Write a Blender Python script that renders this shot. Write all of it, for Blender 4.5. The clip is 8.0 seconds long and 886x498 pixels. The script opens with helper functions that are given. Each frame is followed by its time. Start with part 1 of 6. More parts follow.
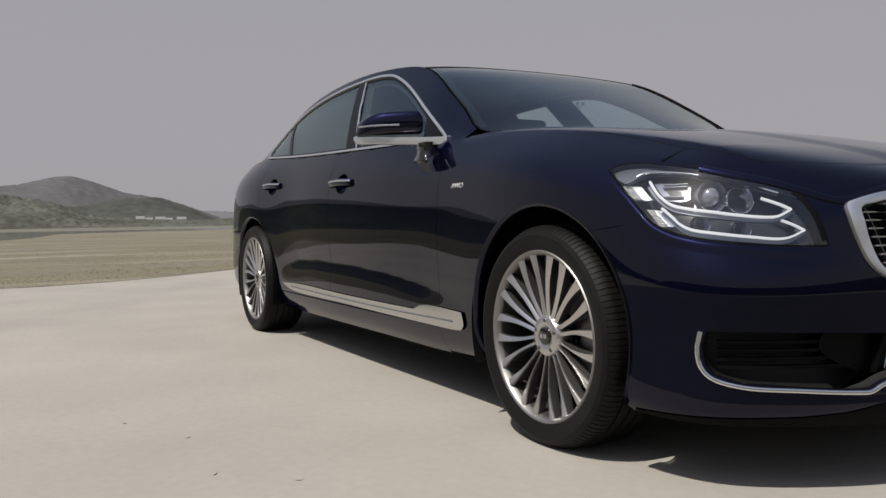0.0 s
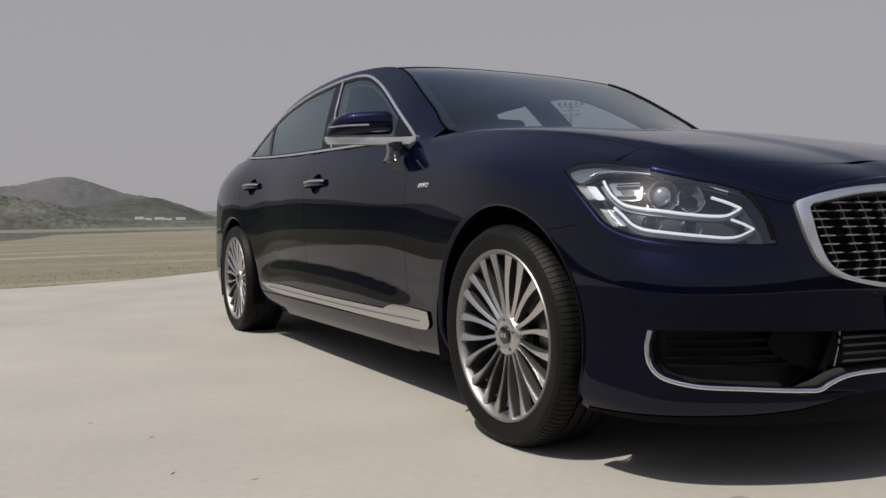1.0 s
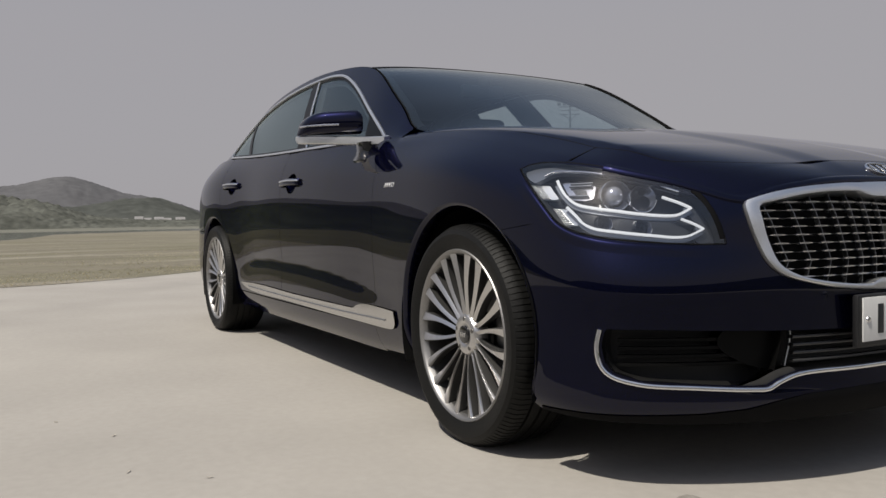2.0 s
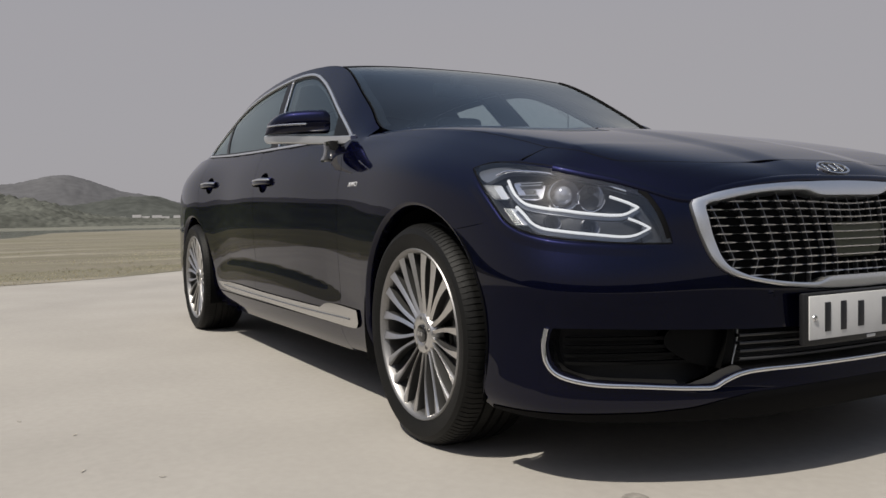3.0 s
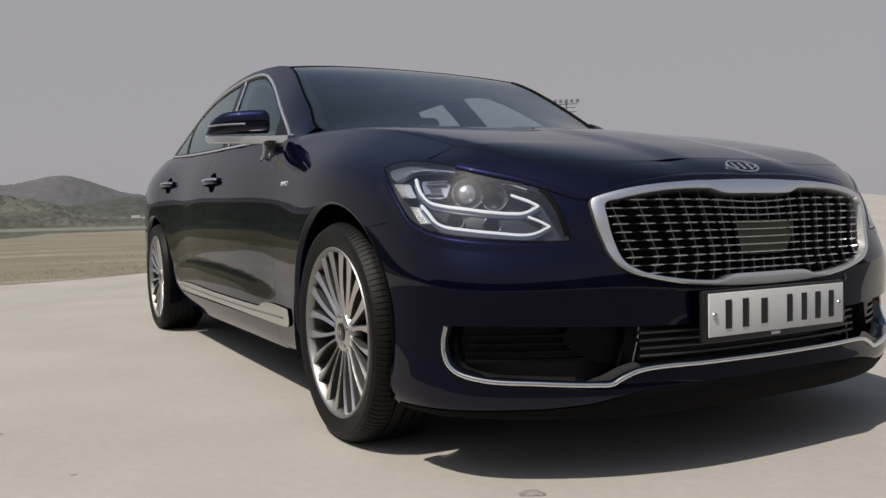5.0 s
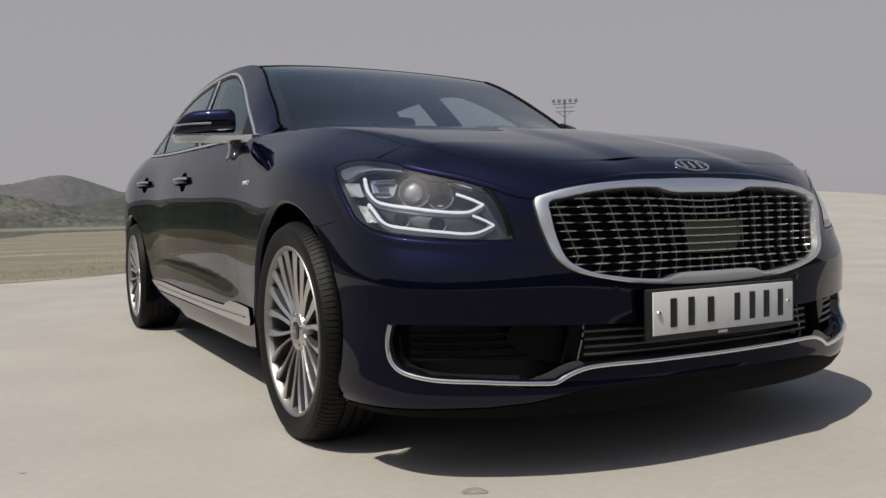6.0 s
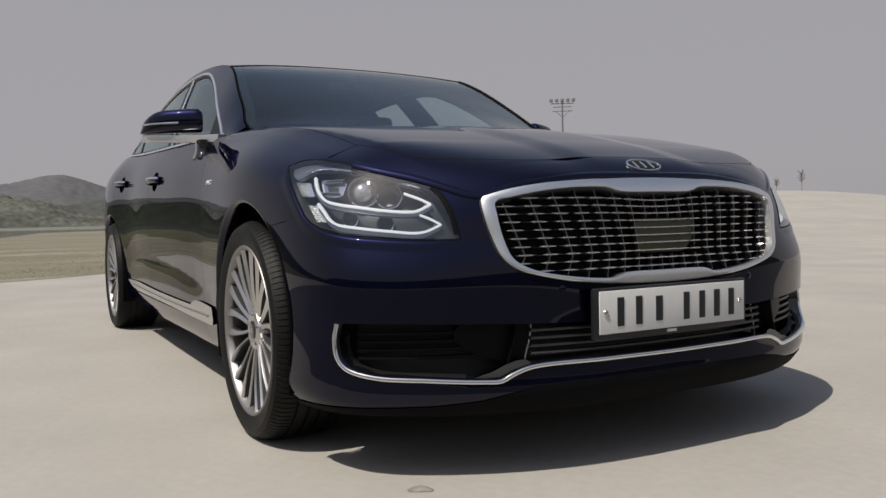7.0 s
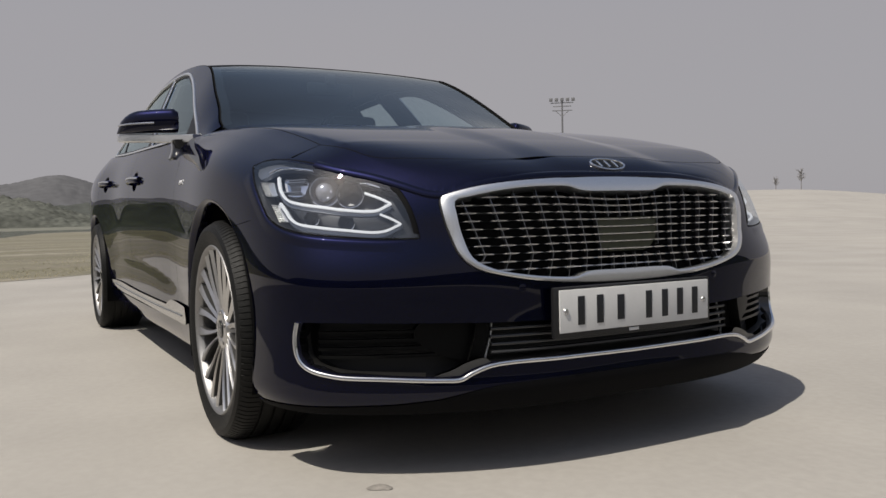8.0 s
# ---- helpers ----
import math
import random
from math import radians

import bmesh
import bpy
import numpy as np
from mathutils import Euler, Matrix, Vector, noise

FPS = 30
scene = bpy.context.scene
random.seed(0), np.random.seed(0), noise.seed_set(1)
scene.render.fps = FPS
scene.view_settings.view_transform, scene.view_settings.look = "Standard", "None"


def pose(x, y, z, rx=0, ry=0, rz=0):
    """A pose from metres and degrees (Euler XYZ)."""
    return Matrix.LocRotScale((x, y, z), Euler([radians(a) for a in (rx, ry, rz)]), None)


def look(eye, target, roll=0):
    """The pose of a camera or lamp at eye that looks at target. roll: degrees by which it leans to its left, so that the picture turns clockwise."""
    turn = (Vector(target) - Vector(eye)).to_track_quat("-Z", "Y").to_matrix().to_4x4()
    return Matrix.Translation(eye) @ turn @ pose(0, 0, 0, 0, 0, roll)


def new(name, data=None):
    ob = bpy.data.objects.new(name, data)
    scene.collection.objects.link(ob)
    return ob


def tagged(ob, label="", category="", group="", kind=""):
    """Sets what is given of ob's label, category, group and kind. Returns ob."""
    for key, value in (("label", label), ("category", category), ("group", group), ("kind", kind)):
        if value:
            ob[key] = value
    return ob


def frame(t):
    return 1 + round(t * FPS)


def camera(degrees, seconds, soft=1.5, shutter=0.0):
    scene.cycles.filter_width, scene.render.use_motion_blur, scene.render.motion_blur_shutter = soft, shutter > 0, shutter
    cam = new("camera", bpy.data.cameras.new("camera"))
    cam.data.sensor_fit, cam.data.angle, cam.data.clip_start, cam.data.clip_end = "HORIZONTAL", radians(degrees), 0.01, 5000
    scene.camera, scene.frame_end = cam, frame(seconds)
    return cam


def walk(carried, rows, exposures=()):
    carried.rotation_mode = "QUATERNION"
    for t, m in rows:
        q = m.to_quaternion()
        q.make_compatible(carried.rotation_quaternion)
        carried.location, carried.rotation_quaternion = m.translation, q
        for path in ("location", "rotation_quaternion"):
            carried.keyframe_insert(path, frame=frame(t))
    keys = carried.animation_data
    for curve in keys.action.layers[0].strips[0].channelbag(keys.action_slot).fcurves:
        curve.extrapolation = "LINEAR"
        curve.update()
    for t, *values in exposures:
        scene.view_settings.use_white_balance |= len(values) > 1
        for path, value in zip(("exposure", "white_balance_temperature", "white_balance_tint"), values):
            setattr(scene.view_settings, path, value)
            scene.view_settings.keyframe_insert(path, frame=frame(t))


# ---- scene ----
cam = camera(56.7, 8.0)
PATH = [
    (0, (2.009, -2.338, 0.683), (0.252, -1.386, 0.61), -0.9),
    (0.5, (2.041, -2.29, 0.681), (0.284, -1.337, 0.608), -1.0),
    (1, (2.073, -2.238, 0.68), (0.317, -1.285, 0.607), -1.0),
    (2.5, (2.169, -2.082, 0.677), (0.413, -1.128, 0.602), -1.0),
    (3, (2.202, -2.029, 0.68), (0.447, -1.072, 0.601), -1.1),
    (3.5, (2.23, -1.983, 0.679), (0.476, -1.026, 0.599), -1.1),
    (4, (2.266, -1.926, 0.676), (0.512, -0.968, 0.596), -1.2),
    (4.5, (2.298, -1.875, 0.674), (0.543, -0.918, 0.595), -1.2),
    (6, (2.401, -1.705, 0.667), (0.648, -0.745, 0.587), -1.2),
    (6.5, (2.435, -1.651, 0.665), (0.683, -0.691, 0.585), -1.2),
    (7, (2.471, -1.598, 0.664), (0.72, -0.634, 0.583), -1.2),
    (7.5, (2.5, -1.551, 0.663), (0.749, -0.587, 0.581), -1.3),
    (8, (2.526, -1.513, 0.661), (0.775, -0.55, 0.579), -1.3),
]
walk(cam, [(t, look(eye, target, roll)) for t, eye, target, roll in PATH])


# ---------------------------------------------------------------- daylight: hazy sky and a high sun over the car's right front
SUN_WAY = Vector((0.16, -0.55, 1.0)).normalized()
world = bpy.data.worlds.new("sky")
scene.world = world
world.use_nodes = True
wn, wl = world.node_tree.nodes, world.node_tree.links
wn.clear()
w_out, w_bg = wn.new("ShaderNodeOutputWorld"), wn.new("ShaderNodeBackground")
w_sky, w_mix = wn.new("ShaderNodeTexSky"), wn.new("ShaderNodeMix")
w_sky.sky_type, w_sky.sun_disc = "NISHITA", False
w_sky.sun_elevation = math.asin(SUN_WAY.z)
w_sky.sun_rotation = math.atan2(SUN_WAY.x, SUN_WAY.y)
w_sky.air_density, w_sky.dust_density, w_sky.ozone_density = 1.0, 2.0, 1.0
w_mix.data_type = "RGBA"
# the haze is thick at the horizon and thins towards the zenith
w_at, w_xyz, w_thin = wn.new("ShaderNodeTexCoord"), wn.new("ShaderNodeSeparateXYZ"), wn.new("ShaderNodeMapRange")
w_thin.interpolation_type = "SMOOTHSTEP"
w_thin.inputs["From Min"].default_value, w_thin.inputs["From Max"].default_value = 0.19, 0.66
w_thin.inputs["To Min"].default_value, w_thin.inputs["To Max"].default_value = 0.96, 0.16
wl.new(w_at.outputs["Generated"], w_xyz.inputs[0])
wl.new(w_xyz.outputs["Z"], w_thin.inputs["Value"])
wl.new(w_thin.outputs["Result"], w_mix.inputs["Factor"])
w_mix.inputs[7].default_value = (3.68, 3.54, 3.72, 1)      # the haze that veils the blue
w_bg.inputs["Strength"].default_value = 0.1
wl.new(w_sky.outputs["Color"], w_mix.inputs[6])
wl.new(w_mix.outputs[2], w_bg.inputs["Color"])
wl.new(w_bg.outputs["Background"], w_out.inputs["Surface"])
sun = new("sun", bpy.data.lights.new("sun", "SUN"))
sun.data.energy, sun.data.angle, sun.data.color = 4.7, radians(0.6), (1.0, 0.94, 0.845)
sun.matrix_world = look(SUN_WAY * 50, (0, 0, 0))


# ---------------------------------------------------------------- materials
def material(name, base, rough=0.5, metal=0.0, coat=0.0, spec=0.5, grain=0.0, grain_scale=40.0, stain=0.0, stain_scale=1.5, bump=0.0, bump_scale=80.0):
    """A painted, stained or plain surface: base colour with fine grain, broad stains and relief, at real-world size."""
    m = bpy.data.materials.new(name)
    m.use_nodes = True
    n, l = m.node_tree.nodes, m.node_tree.links
    b = n["Principled BSDF"]
    b.inputs["Base Color"].default_value = (*base, 1)
    b.inputs["Roughness"].default_value, b.inputs["Metallic"].default_value = rough, metal
    b.inputs["Coat Weight"].default_value, b.inputs["Coat Roughness"].default_value = coat, 0.02
    b.inputs["Specular IOR Level"].default_value = spec
    at = n.new("ShaderNodeNewGeometry").outputs["Position"]
    colour = None
    for amount, scale, detail in ((grain, grain_scale, 4), (stain, stain_scale, 6)):
        if not amount:
            continue
        t, r, x = n.new("ShaderNodeTexNoise"), n.new("ShaderNodeMapRange"), n.new("ShaderNodeMix")
        t.inputs["Scale"].default_value, t.inputs["Detail"].default_value = scale, detail
        r.inputs["From Min"].default_value, r.inputs["From Max"].default_value = 0.3, 0.7
        r.inputs["To Min"].default_value, r.inputs["To Max"].default_value = 1 - amount, 1 + amount
        x.data_type, x.blend_type = "RGBA", "MULTIPLY"
        x.inputs["Factor"].default_value = 1.0
        l.new(at, t.inputs["Vector"])
        l.new(t.outputs["Fac"], r.inputs["Value"])
        l.new(r.outputs["Result"], x.inputs[7])
        if colour:
            l.new(colour, x.inputs[6])
        else:
            x.inputs[6].default_value = (*base, 1)
        colour = x.outputs[2]
    if colour:
        l.new(colour, b.inputs["Base Color"])
    if bump:
        t, u = n.new("ShaderNodeTexNoise"), n.new("ShaderNodeBump")
        t.inputs["Scale"].default_value, t.inputs["Detail"].default_value = bump_scale, 5
        u.inputs["Strength"].default_value, u.inputs["Distance"].default_value = bump, 0.01
        l.new(at, t.inputs["Vector"])
        l.new(t.outputs["Fac"], u.inputs["Height"])
        l.new(u.outputs["Normal"], b.inputs["Normal"])
    return m


def car_paint():
    """Dark blue paint: a deep base, fine blue flakes that gleam near the sun, and clear lacquer."""
    m = material("dark_blue_paint", (0.004, 0.004, 0.02), rough=0.5, coat=1.0, spec=0.0)
    n, l = m.node_tree.nodes, m.node_tree.links
    b = n["Principled BSDF"]
    b.inputs["Base Color"].default_value = (0.0005, 0.0005, 0.0014, 1)
    b.inputs["Coat IOR"].default_value = 1.39
    t, r, x, g, a = n.new("ShaderNodeTexVoronoi"), n.new("ShaderNodeMapRange"), n.new("ShaderNodeMix"), n.new("ShaderNodeBsdfGlossy"), n.new("ShaderNodeAddShader")
    t.inputs["Scale"].default_value = 900
    r.inputs["To Min"].default_value, r.inputs["To Max"].default_value = 0.6, 1.5
    x.data_type, x.blend_type = "RGBA", "MULTIPLY"
    x.inputs["Factor"].default_value = 1.0
    x.inputs[6].default_value = (0.0014, 0.0021, 0.0150, 1)
    g.inputs["Roughness"].default_value = 0.40
    l.new(n.new("ShaderNodeNewGeometry").outputs["Position"], t.inputs["Vector"])
    l.new(t.outputs["Color"], r.inputs["Value"])
    l.new(r.outputs["Result"], x.inputs[7])
    l.new(x.outputs[2], g.inputs["Color"])
    l.new(b.outputs[0], a.inputs[0])
    l.new(g.outputs[0], a.inputs[1])
    l.new(a.outputs[0], n["Material Output"].inputs["Surface"])
    return m


def glass(name, tint, power=5.0, least=0.04, rough=0.0, sheen=(1, 1, 1)):
    """Thin glass: clear with a tint, mirror-like at a slant."""
    m = bpy.data.materials.new(name)
    m.use_nodes = True
    n, l = m.node_tree.nodes, m.node_tree.links
    n.remove(n["Principled BSDF"])
    f, t, g, x = n.new("ShaderNodeLayerWeight"), n.new("ShaderNodeBsdfTransparent"), n.new("ShaderNodeBsdfGlossy"), n.new("ShaderNodeMixShader")
    p, r = n.new("ShaderNodeMath"), n.new("ShaderNodeMapRange")
    f.inputs["Blend"].default_value = 0.5
    p.operation = "POWER"
    p.inputs[1].default_value = power
    r.inputs["To Min"].default_value, r.inputs["To Max"].default_value = least, 1.0
    t.inputs["Color"].default_value = (*tint, 1)
    g.inputs["Roughness"].default_value, g.inputs["Color"].default_value = rough, (*sheen, 1)
    l.new(f.outputs["Facing"], p.inputs[0])
    l.new(p.outputs[0], r.inputs["Value"])
    l.new(r.outputs["Result"], x.inputs[0])
    l.new(t.outputs["BSDF"], x.inputs[1])
    l.new(g.outputs["BSDF"], x.inputs[2])
    l.new(x.outputs["Shader"], n["Material Output"].inputs["Surface"])
    return m


def glow(name, colour, strength):
    m = bpy.data.materials.new(name)
    m.use_nodes = True
    b = m.node_tree.nodes["Principled BSDF"]
    b.inputs["Base Color"].default_value = (0.2, 0.2, 0.2, 1)
    b.inputs["Emission Color"].default_value = (*colour, 1)
    b.inputs["Emission Strength"].default_value = strength
    return m


PAINT = car_paint()
CHROME = material("bright_chrome", (0.84, 0.84, 0.84), rough=0.17, metal=1.0)
SATIN = material("satin_chrome", (0.80, 0.80, 0.79), rough=0.36, metal=1.0, grain=0.04, grain_scale=300)
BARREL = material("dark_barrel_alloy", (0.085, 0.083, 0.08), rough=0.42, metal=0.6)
ALLOY = material("machined_alloy", (0.60, 0.59, 0.58), rough=0.31, metal=1.0, grain=0.05, grain_scale=120)
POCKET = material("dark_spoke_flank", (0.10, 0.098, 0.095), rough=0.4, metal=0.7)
RIM_LIP = material("satin_rim_lip", (0.30, 0.295, 0.29), rough=0.5, metal=1.0, grain=0.05, grain_scale=120)
ALLOY_IN = material("dull_grey_metal", (0.15, 0.148, 0.145), rough=0.4, metal=1.0)
RUBBER = material("tyre_rubber", (0.0044, 0.0044, 0.0040), rough=0.55, spec=0.2, grain=0.25, grain_scale=90, stain=0.2, stain_scale=9, bump=0.15, bump_scale=400)
BLACK = material("black_plastic", (0.010, 0.010, 0.011), rough=0.45, grain=0.1, grain_scale=200, bump=0.05, bump_scale=600)
GLOSS_BLACK = material("gloss_black", (0.006, 0.006, 0.007), rough=0.08, coat=0.6)
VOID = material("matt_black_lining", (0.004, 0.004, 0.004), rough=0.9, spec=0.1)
STEEL = material("brake_steel", (0.16, 0.155, 0.15), rough=0.38, metal=1.0, grain=0.1, grain_scale=150)
LEATHER = material("dark_leather", (0.022, 0.021, 0.022), rough=0.5, grain=0.15, grain_scale=60, bump=0.1, bump_scale=300)
LINING = material("grey_roof_lining", (0.15, 0.155, 0.155), rough=0.9, grain=0.08, grain_scale=300)
LAMP_CHROME = material("lamp_reflector", (0.78, 0.78, 0.80), rough=0.14, metal=1.0)
LAMP_GREY = material("lamp_bezel", (0.19, 0.20, 0.22), rough=0.32, metal=0.7)
LAMP_BOWL = material("lamp_bowl", (0.55, 0.56, 0.60), rough=0.22, metal=1.0)
LAMP_DARK = material("lamp_housing", (0.026, 0.027, 0.030), rough=0.3)
PLATE_WHITE = material("plate_white", (0.62, 0.62, 0.61), rough=0.4, grain=0.02, grain_scale=200, stain=0.04, stain_scale=14)
PLATE_INK = material("plate_ink", (0.012, 0.013, 0.016), rough=0.45)
DRL = glow("white_running_light", (0.97, 0.98, 1.0), 0.58)
RADAR = material("radar_cover", (0.046, 0.049, 0.024), rough=0.30, spec=0.35)
WINDSCREEN = glass("windscreen_glass", (0.74, 0.82, 0.82), power=3.6, least=0.07, sheen=(0.95, 0.98, 0.93))
SIDE_GLASS = glass("tinted_side_glass", (0.76, 0.83, 0.82), least=0.12, sheen=(0.84, 0.97, 0.98))
LENS = glass("lamp_lens", (0.95, 0.965, 0.985), least=0.085, sheen=(0.93, 0.97, 1.0))
TAIL_RED = material("red_tail_lamp", (0.25, 0.008, 0.008), rough=0.1, coat=0.6)
PROJECTOR = material("projector_glass", (0.34, 0.355, 0.40), rough=0.12, metal=0.5, coat=1.0)
RIB_METAL = material("grille_rib_metal", (0.30, 0.30, 0.31), rough=0.35, metal=1.0)
GRILLE_METAL = material("grille_metal", (0.58, 0.58, 0.59), rough=0.27, metal=1.0)
DULL_BLACK = material("dull_black_plastic", (0.004, 0.004, 0.004), rough=0.35, spec=0.14)
VALANCE = material("matt_black_valance", (0.0035, 0.0035, 0.004), rough=0.7, spec=0.08)
SILL_METAL = material("brushed_sill_trim", (0.60, 0.595, 0.58), rough=0.24, metal=1.0, grain=0.04, grain_scale=300)
SLAT_GREY = material("intake_slat_grey", (0.075, 0.075, 0.075), rough=0.35, metal=0.6)
BADGE = material("brushed_badge", (0.85, 0.85, 0.86), rough=0.5, metal=0.6)


def foliage(name, base):
    """Thin leaves: they scatter light and let some through."""
    m = material(name, base, rough=1.0, spec=0.0, grain=0.25, grain_scale=0.5, stain=0.25, stain_scale=0.07)
    n, l = m.node_tree.nodes, m.node_tree.links
    t, x = n.new("ShaderNodeBsdfTranslucent"), n.new("ShaderNodeMixShader")
    x.inputs[0].default_value = 0.5
    l.new(n["Principled BSDF"].inputs["Base Color"].links[0].from_socket, t.inputs["Color"])
    l.new(n["Principled BSDF"].outputs[0], x.inputs[1])
    l.new(t.outputs[0], x.inputs[2])
    l.new(x.outputs[0], n["Material Output"].inputs["Surface"])
    return m


# ---------------------------------------------------------------- smooth curves
def spline(xs, ys):
    """A natural cubic curve through the knots, as a function of an array."""
    xs, ys = np.asarray(xs, float), np.asarray(ys, float)
    n, h = len(xs), np.diff(xs)
    A, r = np.eye(n), np.zeros(n)
    for i in range(1, n - 1):
        A[i, i - 1:i + 2] = h[i - 1], 2 * (h[i - 1] + h[i]), h[i]
        r[i] = 6 * ((ys[i + 1] - ys[i]) / h[i] - (ys[i] - ys[i - 1]) / h[i - 1])
    m = np.linalg.solve(A, r)

    def at(x):
        x = np.asarray(x, float)
        i = np.clip(np.searchsorted(xs, x) - 1, 0, n - 2)
        q = np.clip(x, xs[0], xs[-1])
        a, b, w = xs[i + 1] - q, q - xs[i], h[i]
        return (m[i] * a ** 3 + m[i + 1] * b ** 3) / (6 * w) + (ys[i] / w - m[i] * w / 6) * a + (ys[i + 1] / w - m[i + 1] * w / 6) * b
    return at


# ---------------------------------------------------------------- the car's body surface
# The car stands along x, its nose towards +x, the front axle over x = 0. The right-hand side is at y < 0.
# Plan outline of the body at half height: (x, half width), from the nose to the tail.
PLAN = [(0.82, 0), (0.806, 0.3), (0.75, 0.53), (0.66, 0.72), (0.555, 0.845), (0.42, 0.9), (0.25, 0.924), (0, 0.937), (-0.4, 0.928),
        (-1.0, 0.914), (-1.6, 0.91), (-2.2, 0.914), (-2.8, 0.926), (-3.1, 0.934), (-3.5, 0.918), (-3.9, 0.85), (-4.12, 0.73), (-4.2, 0.5), (-4.23, 0)]
_k = np.array([(x, y) for x, y in PLAN[9:0:-1]] + [(x, -y) for x, y in PLAN] + [(x, y) for x, y in PLAN[-2:-5:-1]])
_c = np.concatenate([[0], np.cumsum(np.hypot(*np.diff(_k, axis=0).T))])
_c -= _c[9]
_px, _py = spline(_c, _k[:, 0]), spline(_c, _k[:, 1])
A_TAIL = float(_c[9 + len(PLAN) - 1])
_t = np.linspace(0, A_TAIL, 4000)
_tx, _ty = _px(_t), _py(_t)


def a_at(x):
    """The way along the outline, from the nose, at which it is at x."""
    return np.interp(-np.asarray(x, float), -_tx, _t)


def a_wide(y):
    """The way along the outline's front at which it is y from the middle."""
    return np.interp(np.abs(y), -_ty[:900], _t[:900])


# Upright sections: heights and how far they stand out from the plan outline, from the bottom edge to the shoulder.
SECTIONS = [
    (0.0, (.165, .215, .26, .34, .42, .52, .62, .70, .765), (-.014, .014, .0125, .008, .002, -.004, -.018, -.035, -.065)),
    (float(a_wide(.28)), (.165, .215, .26, .34, .42, .52, .61, .69, .758), (-.012, .014, .0125, .010, .004, -.002, -.015, -.03, -.058)),
    (float(a_wide(.5)), (.165, .215, .26, .34, .42, .52, .60, .67, .735), (-.010, .016, .0145, .012, .010, .007, -.01, -.02, -.045)),
    (float(a_at(.60)), (.17, .215, .27, .34, .43, .52, .61, .70, .79), (-.010, .0175, .0188, .0160, .0150, .0130, -.015, -.048, -.1)),
    (float(a_at(.25)), (.18, .22, .28, .36, .46, .56, .68, .78, .845), (-.026, -.004, .001, .000, -.0028, -.004, -.010, -.038, -.112)),
    (float(a_at(0)), (.19, .22, .28, .36, .46, .58, .72, .83, .905), (-.06, -.03, -.01, -.003, 0, .001, -.005, -.036, -.137)),
    *[(float(a_at(x)), (.178, .225, .30, .38, .47, .58, .71, shoulder, waist), tuple(o + d for d in (-.062, -.028, -.0072, -.0054, -.0034, -.0006, -.0012 + lean * .1, lean, brow)))
      for x, o, shoulder, waist, lean, brow in ((-.68, -.0105, .86, .985, -.025, -.112), (-1.1, -.003, .862, .99, -.019, -.085), (-1.6, 0, .87, 1.005, -.0155, -.07), (-2.1, -.005, .885, 1.023, -.0155, -.07), (-2.5, -.015, .897, 1.04, -.018, -.072))],
    (float(a_at(-3.1)), (.19, .22, .30, .38, .46, .58, .72, .92, 1.075), (-.09, -.05, -.03, -.015, -.005, 0, 0, -.025, -.12)),
    (float(a_at(-3.7)), (.20, .24, .30, .40, .50, .60, .74, .92, 1.06), (-.08, -.03, -.01, 0, 0, 0, -.005, -.03, -.13)),
    (float(a_at(-4.12)), (.22, .26, .33, .42, .50, .62, .76, .90, 1.02), (-.10, -.03, 0, .01, .01, 0, -.02, -.05, -.12)),
    (A_TAIL, (.24, .28, .35, .43, .50, .62, .78, .92, 1.03), (-.10, -.03, 0, .02, .03, .02, 0, -.03, -.06)),
]
_s = [(-a, z, d) for a, z, d in SECTIONS[6:0:-1]] + SECTIONS + [(2 * A_TAIL - a, z, d) for a, z, d in SECTIONS[-2:-4:-1]]
_sz = [spline([s[0] for s in _s], [s[1][k] for s in _s]) for k in range(9)]
_sd = [spline([s[0] for s in _s], [s[2][k] for s in _s]) for k in range(9)]
# the top edge comes down towards the grille's upper corners
_dip = lambda a: np.interp(np.abs(a), _da, _dz)
_da = np.linspace(.36, .78, 60)
_dz = spline((.36, .40, .46, .545, .62, .69, .74, .78), (0, 0, .006, .024, .0135, .003, 0, 0))(_da)
_sz[7:] = [lambda a, f=_sz[7]: f(a) - .25 * _dip(a), lambda a, f=_sz[8]: f(a) - _dip(a)]
_sd[8] = lambda a, f=_sd[8]: f(a) + .4 * _dip(a)
_M = np.zeros((9, 9))
for _i in range(9):
    _e = np.eye(9)[_i]
    _A, _r = np.eye(9), np.zeros(9)
    for _j in range(1, 8):
        _A[_j, _j - 1:_j + 2] = 1, 4, 1
        _r[_j] = 6 * (_e[_j + 1] - 2 * _e[_j] + _e[_j - 1])
    _M[:, _i] = np.linalg.solve(_A, _r)


def _across(rows, v):
    """Smooth values at v (0 to 8) between each row's nine."""
    m = rows @ _M.T
    i = np.clip(v.astype(int), 0, 7)
    r, b = np.arange(len(v)), v - i
    a = 1 - b
    return a * rows[r, i] + b * rows[r, i + 1] + ((a ** 3 - a) * m[r, i] + (b ** 3 - b) * m[r, i + 1]) / 6


# The doors are drawn in above the sill trim: a long hollow with a crease along its upper side.
HOLLOW = ((1.92, 2.08, 2.3, 2.6, 3.0, 3.5, 3.8, 4.0, 4.14), (.375, .402, .432, .458, .475, .482, .472, .44, .40), (0, .35, .8, 1, 1, 1, .9, .5, 0))


